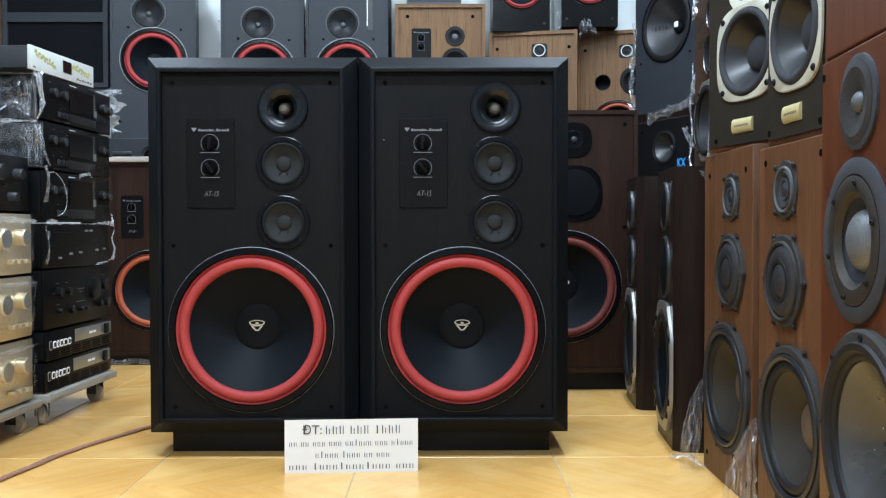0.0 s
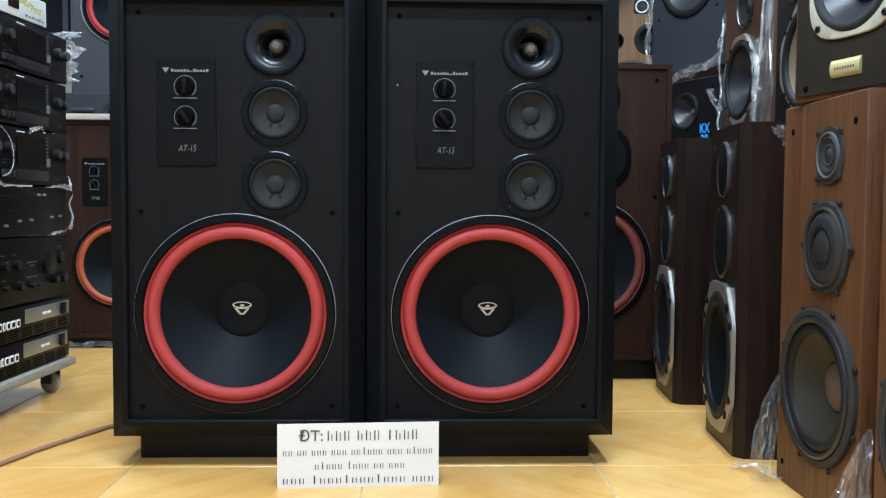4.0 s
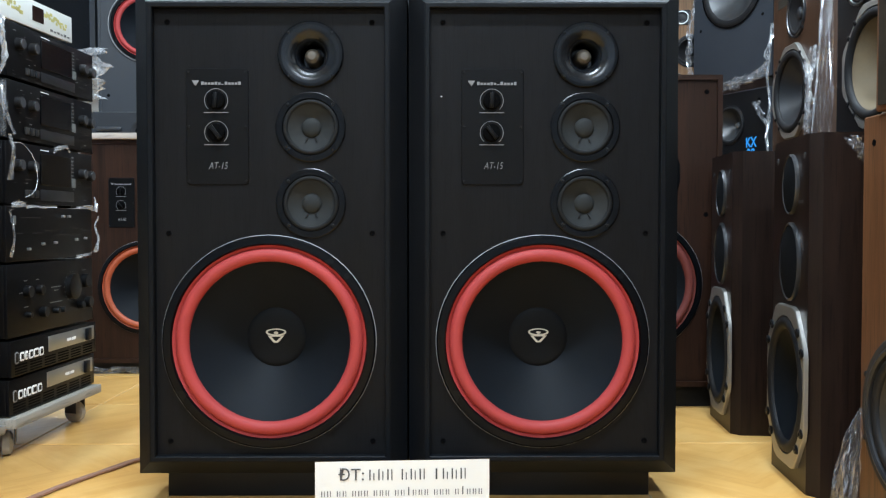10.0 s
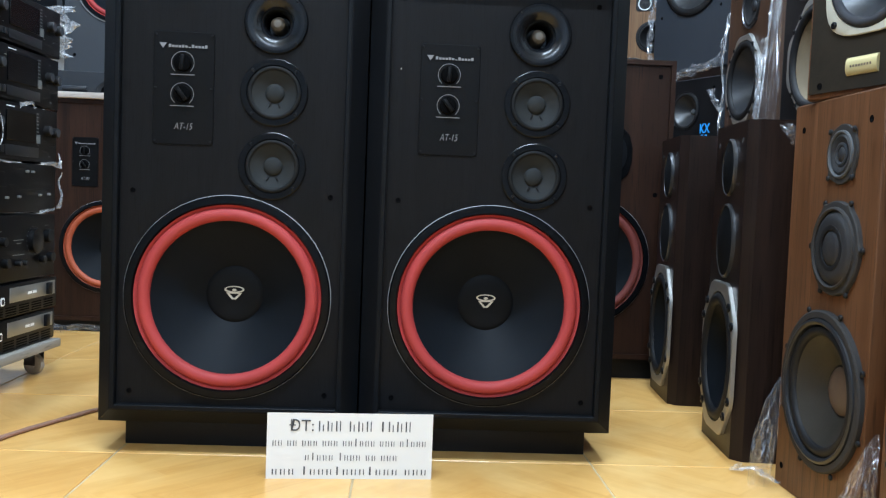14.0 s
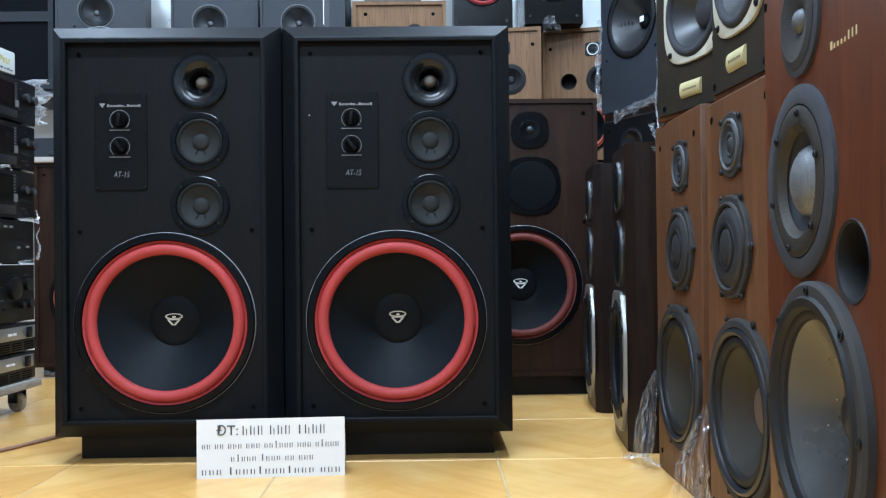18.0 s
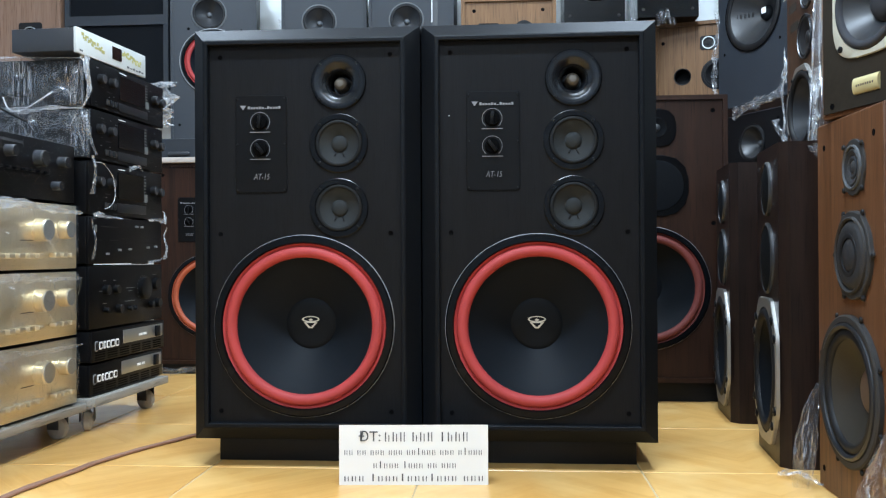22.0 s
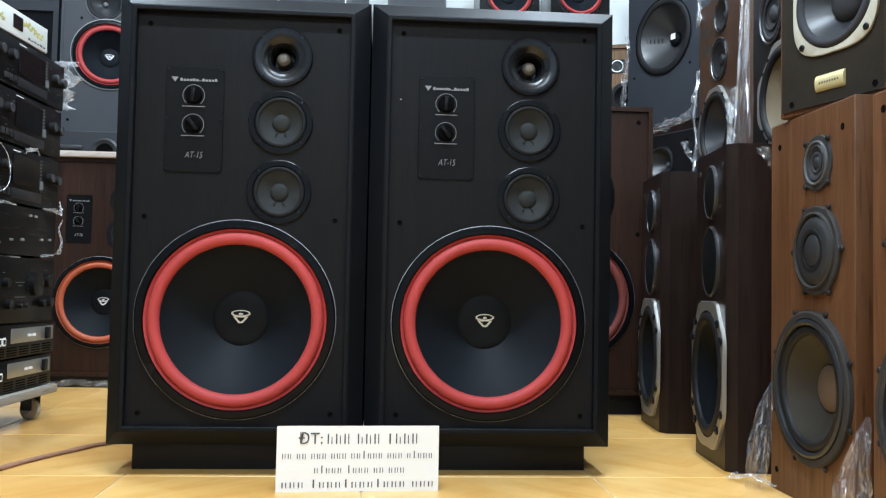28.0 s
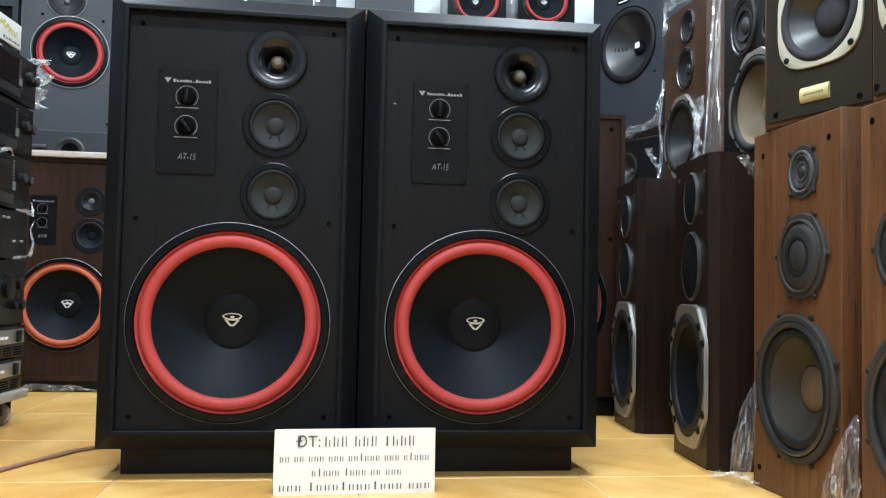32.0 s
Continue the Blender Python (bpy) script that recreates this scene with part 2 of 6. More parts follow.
M_ASH = timber("black_ash_vinyl", (0.0051, 0.0050, 0.0055), (0.0073, 0.0072, 0.0081), 0.5, 0.0, (60, 60, 2.5), 0.2, 0.11)
M_ASHFRAME = paint("black_satin_frame", (0.0042, 0.0050, 0.0064), 0.48, vary=0.15, bump=0.25, spec=0.11)
M_PLATE = paint("black_control_plate", (0.0040, 0.0040, 0.0044), 0.4, vary=0.1, spec=0.11)
M_BLACK = paint("black_plastic", (0.0038, 0.0042, 0.0052), 0.4, vary=0.2, spec=0.22)
M_GLOSS = paint("gloss_black_plastic", (0.0030, 0.0034, 0.0042), 0.24, vary=0.1, bump=0.03, spec=0.12)
M_HOLE = paint("dark_recess", (0.0015, 0.0015, 0.0018), 0.9, spec=0.06)
M_CONE = paint("black_paper_cone", (0.0046, 0.0066, 0.0094), 0.60, vary=0.25, grain=400, bump=0.2, spec=0.13)
M_RED = paint("red_foam", (0.350, 0.040, 0.038), 0.6, vary=0.14, grain=500, bump=0.25, spec=0.3)
# red foam with the shade behind the big pair put into its colour
M_REDDARK = paint("shaded_red_foam", (0.13, 0.022, 0.016), 0.7, vary=0.2, grain=500)
M_ORANGE = paint("faded_red_foam", (0.40, 0.082, 0.034), 0.6, vary=0.15, grain=500)
M_WHITELINE = paint("pale_ring_line", (0.26, 0.26, 0.27), 0.4, vary=0.25)
M_POLY = paint("grey_poly_cone", (0.0195, 0.0213, 0.0216), 0.7, vary=0.15, grain=300, spec=0.15)
M_POLYEDGE = paint("dark_poly_surround", (0.0078, 0.0084, 0.0090), 0.6, vary=0.15, spec=0.15)
M_HORN = paint("moulded_black_horn", (0.0042, 0.0052, 0.0070), 0.22, vary=0.1, bump=0.03, spec=0.34)
M_CAP = paint("black_dust_cap", (0.0038, 0.0050, 0.0068), 0.6, vary=0.15, spec=0.12)
M_PLUG = paint("beige_phase_plug", (0.085, 0.072, 0.056), 0.5, vary=0.2)
M_WHITE = paint("white_enamel_print", (0.85, 0.85, 0.85), 0.5, vary=0.05)
M_PRINT = paint("white_print", (0.19, 0.19, 0.195), 0.6, vary=0.05)
M_PALEWOOD = timber("pale_brown_veneer", (0.170, 0.098, 0.062), (0.245, 0.150, 0.105), 0.5, 0.02, spec=0.22)
M_WALNUT = timber("dark_walnut_veneer", (0.0145, 0.0056, 0.0031), (0.036, 0.0146, 0.0078), 0.45, 0.02, spec=0.2)
M_DARKWOOD = timber("espresso_veneer", (0.0084, 0.0046, 0.0036), (0.0200, 0.0106, 0.0078), 0.38, 0.06, spec=0.22)
M_TEAK = timber("teak_veneer", (0.080, 0.0325, 0.0128), (0.146, 0.065, 0.0290), 0.46, 0.04, spec=0.26)
M_CHERRY = timber("cherry_veneer", (0.064, 0.0175, 0.0066), (0.112, 0.0355, 0.0130), 0.38, 0.12, spec=0.3)
M_OAK = timber("oak_veneer", (0.140, 0.068, 0.027), (0.215, 0.115, 0.050), 0.5, 0.02, spec=0.22)
M_GREYBOX = paint("slate_grey_vinyl", (0.0228, 0.0258, 0.0308), 0.5, vary=0.12, bump=0.3, spec=0.32)
M_SLATEDARK = paint("dark_slate_vinyl", (0.0225, 0.0265, 0.0330), 0.5, vary=0.15, bump=0.3, spec=0.3)
M_FLANGE = paint("black_driver_flange", (0.0028, 0.0031, 0.0038), 0.22, vary=0.1, bump=0.03, spec=0.17)
M_GREYCONE = paint("charcoal_cone", (0.0125, 0.0135, 0.0155), 0.40, vary=0.2)
M_DUSTGREY = paint("dusty_grey_frame", (0.025, 0.0228, 0.0215), 0.7, vary=0.4, spec=0.25)
M_DUSTBLUE = paint("dusty_blue_grey_flange", (0.029, 0.030, 0.035), 0.75, vary=0.5, grain=120, spec=0.25)
M_RUBBER = paint("dark_rubber", (0.0095, 0.0092, 0.0098), 0.55, vary=0.3, spec=0.22)
M_BROWNCONE = paint("olive_brown_cone", (0.0285, 0.0245, 0.0190), 0.5, vary=0.3, spec=0.25)
M_TANCAP = paint("tan_dust_cap", (0.10, 0.066, 0.045), 0.6, vary=0.2)
M_CREAM = paint("cream_cone", (0.145, 0.110, 0.066), 0.6, vary=0.25, spec=0.3)
M_CREAMCAP = paint("yellowed_dust_cap", (0.21, 0.165, 0.075), 0.5, vary=0.2)
M_BAFFLE = paint("brown_black_baffle", (0.0205, 0.0158, 0.0105), 0.7, vary=0.4, grain=90, bump=0.4, spec=0.12)
M_GOLD = paint("champagne_metal", (0.62, 0.60, 0.52), 0.45, 0.15, vary=0.12)
M_BRASS = paint("brass_plate", (0.64, 0.55, 0.28), 0.38, 0.45, vary=0.15)
M_ALU = brushed("brushed_aluminium", (0.40, 0.39, 0.365), 0.42)
M_ALUDOME = paint("aluminium_dome", (0.10, 0.105, 0.11), 0.55, 0.45, vary=0.15)
M_GOLDAMP = brushed("champagne_aluminium", (0.78, 0.68, 0.49), 0.36, (3, 260, 260))
M_SILVERAMP = brushed("silver_aluminium", (0.80, 0.80, 0.76), 0.36, (3, 260, 260))
M_WHITEPANEL = paint("white_enamel_panel", (0.56, 0.57, 0.545), 0.4, vary=0.08)
M_AMPBLACK = paint("black_steel", (0.0041, 0.0041, 0.0047), 0.36, vary=0.25, spec=0.12)
M_GREYSTEEL = paint("dark_grey_steel", (0.028, 0.030, 0.034), 0.4, vary=0.15)
M_DISPLAY = paint("smoked_display", (0.008, 0.003, 0.004), 0.12, vary=0.1)
M_GREENGOLD = paint("gold_foil_print", (0.42, 0.38, 0.12), 0.45, vary=0.35, grain=60)
M_BLUE = paint("blue_print", (0.02, 0.32, 0.80), 0.5, vary=0.05)
M_METER = paint("grey_meter_panel", (0.13, 0.135, 0.13), 0.3, vary=0.2)
M_DOLLY = timber("pale_plywood", (0.29, 0.265, 0.225), (0.37, 0.345, 0.30), 0.65, 0.0, (1.5, 26, 26))
M_CASTER = paint("dusty_grey_caster", (0.36, 0.34, 0.31), 0.6, vary=0.3)
M_PAPER = paint("white_paper", (0.74, 0.73, 0.705), 0.75, vary=0.03, grain=300, bump=0.1)
M_INK = paint("black_ink", (0.075, 0.075, 0.08), 0.7, vary=0.05)
M_CABLE = paint("red_brown_cable", (0.25, 0.130, 0.085), 0.5, vary=0.25)
M_WALL = paint("pale_painted_wall", (0.83, 0.86, 0.85), 0.7, vary=0.04, grain=90, bump=0.2)
M_CEILING = paint("white_ceiling_paint", (0.80, 0.80, 0.79), 0.8, vary=0.03)
M_GROUT = paint("cement_grout", (0.43, 0.34, 0.20), 0.8, vary=0.4, grain=25)
M_BOARD = timber("pale_board", (0.38, 0.32, 0.27), (0.55, 0.48, 0.43), 0.6, 0.0, (1.5, 26, 26))
M_GRILLE = paint("black_grille_cloth", (0.0050, 0.0058, 0.0072), 0.85, vary=0.2, grain=500, bump=0.6, spec=0.08)
M_FILM = film_material("clear_film", 0.10, 0.70, cells=85, stretch=(1, 1, 0.45))
M_FILMGLINT = film_material("sparkling_clear_film", 0.15, 0.65, cells=80, stretch=(1, 1, 0.24), tilt=8, crinkle=1.0, rough=0.12, milk=0.3)
M_FILMTHIN = film_material("thin_clear_film", 0.035, 0.30, cells=95, stretch=(1, 1, 0.32), tilt=24, crinkle=0.8, milk=0.35)
M_FILMVEIL = film_material("veil_of_clear_film", 0.002, 0.035, cells=90, stretch=(1, 1, 0.4), tilt=10, crinkle=0.6, milk=0.15)
M_FILMSIDE = film_material("stretched_clear_film", 0.085, 0.42, cells=110, stretch=(1, 1, 0.05), tilt=-10, crinkle=0.45, milk=0.5)
M_FILMHANG = film_material("hanging_clear_film", 0.09, 0.42, cells=120, stretch=(1, 1, 0.07), tilt=6, crinkle=0.8, milk=0.3)
M_WRAPWOOD = timber("mid_brown_veneer", (0.034, 0.0155, 0.0085), (0.066, 0.032, 0.018), 0.4, 0.08, spec=0.3)
M_CHAMP = paint("dull_champagne_metal", (0.47, 0.45, 0.365), 0.45, 0.2, vary=0.25)
M_PALERING = paint("pale_grey_ring", (0.062, 0.066, 0.070), 0.5, vary=0.2)
M_FILMWHITE = film_material("thick_bunched_film", 0.45, 0.95, (0.88, 0.90, 0.93), cells=110, milk=0.4)
M_GLOSSCONE = paint("glossy_grey_cone", (0.0215, 0.0220, 0.0232), 0.36, vary=0.35, spec=0.5)
M_DUSTCONE = paint("dusty_grey_cone", (0.042, 0.042, 0.041), 0.28, vary=0.4, grain=160, spec=0.65)
M_PANELGREY = brushed("pale_grey_panel", (0.40, 0.41, 0.40), 0.4, (3, 260, 260))
M_STRIP = paint("smoked_strip", (0.014, 0.015, 0.017), 0.3, vary=0.15, spec=0.3)
M_FILMBUNCH = film_material("bunched_clear_film", 0.18, 0.85, (0.85, 0.88, 0.92), cells=90)
M_KNOB = paint("black_knob", (0.0044, 0.0044, 0.0048), 0.35, vary=0.2, spec=0.22)
# grey for walls out of view, so that they bounce less light
M_DIMWALL = paint("bounce_cutting_wall", (0.34, 0.39, 0.46), 0.75, vary=0.08, grain=90, bump=0.2)
M_DOTDOME = dotted("perforated_metal_dome", (0.15, 0.158, 0.165), (0.035, 0.036, 0.038), 300, 0.45)
M_DOTBROWN = dotted("perforated_brown_ring", (0.030, 0.024, 0.018), (0.006, 0.005, 0.004), 260, 0.6)
M_SHINYRIM = paint("worn_bright_rim", (0.075, 0.076, 0.080), 0.30, 0.8, vary=0.4)
M_SCREEN = paint("dusty_grey_screen", (0.0185, 0.0185, 0.0200), 0.5, vary=0.35, grain=700, bump=0.5, spec=0.45)
M_TILE = tile_material()
M_TUBE, _nt, _b = nodes_of("fluorescent_tube")
_b.inputs["Emission Color"].default_value = (0.86, 0.94, 1, 1)
_b.inputs["Emission Strength"].default_value = 6.0


# ---------------------------------------------------------------- mesh helpers
def part(name, bm, material, parent=None, label="", angle=32):
    """Links a bmesh as one mesh object, under a thing or a part."""
    me = bpy.data.meshes.new(name)
    bm.to_mesh(me)
    bm.free()
    me.materials.append(material)
    me.shade_smooth()
    me.set_sharp_from_angle(angle=radians(angle))
    ob = new(name, me)
    if parent is not None:
        ob.parent = parent
    if label:
        tagged(ob, label)
    return ob


def thing(name, m, label, category, group="", kind=""):
    ob = new(name)
    ob.empty_display_size = 0.05
    ob.matrix_world = m
    return tagged(ob, label, category, group, kind)


def box(x0, x1, y0, y1, z0, z1, bevel=0.0, bm=None, seg=2):
    out = bm or bmesh.new()
    made = bmesh.ops.create_cube(out, size=1, matrix=Matrix.LocRotScale(((x0 + x1) / 2, (y0 + y1) / 2, (z0 + z1) / 2), None, (x1 - x0, y1 - y0, z1 - z0)))
    if bevel:
        edges = list({e for v in made["verts"] for e in v.link_edges})
        bmesh.ops.bevel(out, geom=edges, offset=bevel, segments=seg, affect="EDGES", profile=0.5)
    return out


def lathe(profile, cx=0.0, cz=0.0, y=0.0, n=48, sx=1.0, sz=1.0, bm=None, a0=0.0, a1=360.0):
    """A turned form about an axis that points forward (-y). profile: radius, forward distance."""
    out = bm or bmesh.new()
    full = a1 - a0 >= 360
    count = n if full else n + 1
    rings = []
    for r, d in profile:
        if r <= 1e-6:
            rings.append([out.verts.new((cx, y - d, cz))])
        else:
            rings.append([out.verts.new((cx + sx * r * math.cos(radians(a0 + (a1 - a0) * k / n)), y - d, cz + sz * r * math.sin(radians(a0 + (a1 - a0) * k / n)))) for k in range(count)])
    for a, b in zip(rings, rings[1:]):
        for k in range(n):
            j = (k + 1) % count
            if len(a) == 1 and len(b) == 1:
                continue
            if len(a) == 1:
                out.faces.new((a[0], b[j], b[k]))
            elif len(b) == 1:
                out.faces.new((a[k], a[j], b[0]))
            else:
                out.faces.new((a[k], a[j], b[j], b[k]))
    return out


def loops(sections):
    """Skins a row of closed loops of points."""
    out = bmesh.new()
    rings = [[out.verts.new(p) for p in s] for s in sections]
    for a, b in zip(rings, rings[1:]):
        for k in range(len(a)):
            j = (k + 1) % len(a)
            out.faces.new((a[k], a[j], b[j], b[k]))
    return out


def rounded(w, h, r, cx=0.0, cz=0.0, y=0.0, n=5):
    pts = []
    for qx, qz, a in ((1, 1, 0), (-1, 1, 90), (-1, -1, 180), (1, -1, 270)):
        for k in range(n + 1):
            t = radians(a + 90 * k / n)
            pts.append((cx + qx * (w / 2 - r) + r * math.cos(t), y, cz + qz * (h / 2 - r) + r * math.sin(t)))
    return pts


def plate(w, h, r, thick, cx=0.0, cz=0.0, y=0.0, soft=0.001, n=5):
    """A raised plate with rounded corners; its back is at y and it stands forward."""
    out = loops([rounded(w, h, r, cx, cz, y, n), rounded(w, h, r, cx, cz, y - thick + soft, n), rounded(w - 2 * soft, h - 2 * soft, max(r - soft, 0.0005), cx, cz, y - thick, n)])
    out.verts.ensure_lookup_table()
    count = len(out.verts) // 3
    out.faces.new([out.verts[2 * count + k] for k in range(count)])
    return out


def tube_along(points, r, n=8):
    pts = [Vector(p) for p in points]
    secs = []
    for k, p in enumerate(pts):
        d = (pts[min(k + 1, len(pts) - 1)] - pts[max(k - 1, 0)]).normalized()
        side = d.cross(Vector((0, 0, 1)))
        side = side.normalized() if side.length > 1e-4 else Vector((1, 0, 0))
        up = side.cross(d)
        secs.append([p + r * (math.cos(2 * math.pi * i / n) * side + math.sin(2 * math.pi * i / n) * up) for i in range(n)])
    return loops(secs)


def curve_points(ctrl, n=8):
    """Smooth points through control points."""
    c = [Vector(p) for p in ctrl]
    c = [2 * c[0] - c[1], *c, 2 * c[-1] - c[-2]]
    out = []
    for a, b, d, e in zip(c, c[1:], c[2:], c[3:]):
        for k in range(n):
            t = k / n
            out.append(0.5 * (2 * b + (d - a) * t + (2 * a - 5 * b + 4 * d - e) * t * t + (3 * b - a - 3 * d + e) * t ** 3))
    out.append(c[-2])
    return out


def lettering(body, height, material, parent, m, name="lettering", shear=0.0, bold=0.0):
    """Raised letters in the built-in font, reading along local x with z up, facing -y."""
    cu = bpy.data.curves.new(name, "FONT")
    cu.body, cu.size, cu.align_x, cu.align_y, cu.extrude, cu.shear, cu.offset = body, height, "CENTER", "CENTER", 0.0003, shear, bold
    cu.resolution_u = 3
    tmp = new("tmp", cu)
    bpy.context.view_layer.update()
    me = bpy.data.meshes.new_from_object(tmp.evaluated_get(bpy.context.evaluated_depsgraph_get()))
    bpy.data.objects.remove(tmp)
    me.name = name
    me.materials.clear()
    me.materials.append(material)
    me.transform(m @ pose(0, 0, 0, 90))
    ob = new(name, me)
    ob.parent = parent
    return ob


SCREW = {}


def screw(parent, x, z, y=0.0, r=0.004, material=None, name="screw"):
    key = (round(r, 4), material.name if material else "", name)
    if key not in SCREW:
        me = bpy.data.meshes.new("screw")
        prof = [(r, 0), (r, r * 0.3), (r * 0.75, r * 0.5), (r * 0.35, r * 0.5), (r * 0.3, r * 0.2), (0, r * 0.2)]
        if name != "screw":
            prof = [(r, 0), (r, 0.0007), (r * 0.78, 0.0009), (r * 0.7, 0.0003), (0, 0.0003)]
        bm = lathe(prof, n=12)
        bm.to_mesh(me)
        bm.free()
        me.materials.append(material or M_BLACK)
        SCREW[key] = me
    ob = new(name, SCREW[key])
    ob.parent = parent
    ob.location = (x, y, z)
    return ob


def bar(x0, x1, z0, z1, y, parent, material, name="printed_bar", thick=0.0004):
    return part(name, box(x0, x1, y - thick, y, z0, z1), material, parent)


# ---------------------------------------------------------------- setting
X0, X1, Y0, Y1 = -2.75, 1.62, -2.4, 4.37
floor = tagged(part("floor", box(X0 - 0.1, X1 + 0.1, Y0 - 0.1, Y1 + 0.1, -0.12, -0.0016), M_GROUT), "cement bed with pale grout under glazed floor tiles", "floor", kind="structure")
tagged(part("wall_north", box(X0 - 0.15, X1 + 0.15, Y1, Y1 + 0.15, -0.1, CEIL), M_WALL), "pale blue-white painted back wall of the shop", "wall", kind="structure")
# south and west walls are never in view; their grey only dims the bounce
tagged(part("wall_south", box(X0 - 0.15, X1 + 0.15, Y0 - 0.15, Y0, -0.1, CEIL), M_DIMWALL), "unseen wall behind the walk, greyed to cut bounced light", "wall", kind="structure")
tagged(part("wall_west", box(X0 - 0.15, X0, Y0, Y1, -0.1, CEIL), M_DIMWALL), "unseen side wall behind the amplifiers, greyed to cut bounced light", "wall", kind="structure")
tagged(part("wall_east", box(X1, X1 + 0.15, Y0, Y1, -0.1, CEIL), M_WALL), "pale painted side wall behind the loudspeakers", "wall", kind="structure")
tagged(part("ceiling", box(X0 - 0.15, X1 + 0.15, Y0 - 0.15, Y1 + 0.15, CEIL, CEIL + 0.12), M_CEILING), "plain white painted ceiling", "ceiling", kind="structure")

for x, y, rz, _w in TUBES:
    lamp = thing("ceiling_light", pose(x, y, CEIL, 0, 0, rz), "white fluorescent batten with two tubes on the ceiling", "ceiling light", "ceiling lights")
    part("housing", box(-0.62, 0.62, -0.06, 0.06, -0.06, 0, 0.006), M_CEILING, lamp)
    for s in (-0.03, 0.03):
        bm = tube_along([(-0.59, s, -0.085), (0, s, -0.085), (0.59, s, -0.085)], 0.013, 10)
        part("tube", bm, M_TUBE, lamp)


# ---------------------------------------------------------------- loudspeaker parts
BAFFLES = {}


def baffle_part(box_ob, x0, x1, z0, z1, y, thick, material):
    """A front board; the openings for the drivers are cut once all of them are known."""
    ob = part("baffle", bmesh.new(), material, box_ob)
    BAFFLES[box_ob.name] = (ob, (x0, x1, z0, z1), y, thick, [])
    return ob


def opening(box_ob, x, z, rx, rz=None):
    if box_ob.name in BAFFLES:
        BAFFLES[box_ob.name][4].append((x, z, rx, rz or rx))


def cut_baffles():
    for ob, (x0, x1, z0, z1), y, thick, holes in BAFFLES.values():
        bm = bmesh.new()
        rims = [[(x0, z0), (x1, z0), (x1, z1), (x0, z1)]]
        for hx, hz, rx, rz in holes:
            rims.append([(hx + rx * math.cos(2 * math.pi * k / 40), hz + rz * math.sin(2 * math.pi * k / 40)) for k in range(40)])
        edges = []
        for rim in rims:
            vs = [bm.verts.new((px, y, pz)) for px, pz in rim]
            edges += [bm.edges.new((vs[k], vs[(k + 1) % len(vs)])) for k in range(len(vs))]
        bmesh.ops.triangle_fill(bm, use_beauty=True, use_dissolve=False, edges=edges, normal=(0, -1, 0))
        more = bmesh.ops.extrude_face_region(bm, geom=bm.faces[:])
        bmesh.ops.translate(bm, verts=[g for g in more["geom"] if isinstance(g, bmesh.types.BMVert)], vec=(0, thick, 0))
        bmesh.ops.recalc_face_normals(bm, faces=bm.faces[:])
        bm.to_mesh(ob.data)
        bm.free()


def open_front(bm):
    """Takes the front face off a box."""
    bm.normal_update()
    bmesh.ops.delete(bm, geom=[f for f in bm.faces if f.normal.y < -0.98], context="FACES")
    return bm

def roll(r_in, r_out, rise, n=8, base=0.0):
    """Profile of a half-round surround, from outside to inside."""
    mid, half = (r_in + r_out) / 2, (r_out - r_in) / 2
    return [(mid + half * math.cos(math.pi * k / n), base + rise * math.sin(math.pi * k / n)) for k in range(n + 1)]


def dome(r, rise, base, n=6):
    return [(r * math.cos(math.pi / 2 * k / n), base + rise * math.sin(math.pi / 2 * k / n)) for k in range(n)] + [(0, base + rise)]


def emblem(parent, x, y, z, s, material):
    """Plain oval ring with a dot over an open wedge, the maker's emblem as bare shapes."""
    bm = bmesh.new()
    turn = np.linspace(0, 2 * math.pi, 28, endpoint=False)

    def band(outer, inner):
        a = [bm.verts.new((x + s * px, y, z + s * pz)) for px, pz in outer]
        b = [bm.verts.new((x + s * px, y, z + s * pz)) for px, pz in inner]
        for k in range(len(a)):
            j = (k + 1) % len(a)
            bm.faces.new((a[k], a[j], b[j], b[k]))
    band([(math.cos(t), 0.26 + 0.36 * math.sin(t)) for t in turn], [(0.83 * math.cos(t), 0.28 + 0.235 * math.sin(t)) for t in turn])
    band([(-0.80, -0.06), (0.80, -0.06), (0.22, -0.74), (-0.22, -0.74)], [(-0.50, -0.15), (0.50, -0.15), (0.06, -0.60), (-0.06, -0.60)])
    bm.faces.new([bm.verts.new((x + s * 0.22 * math.cos(t), y, z + s * (0.20 + 0.13 * math.sin(t)))) for t in turn[::2]])
    bm.normal_update()
    bmesh.ops.solidify(bm, geom=bm.faces[:], thickness=0.0012)
    return part("emblem", bm, material, parent, "pale emblem on the dust cap")


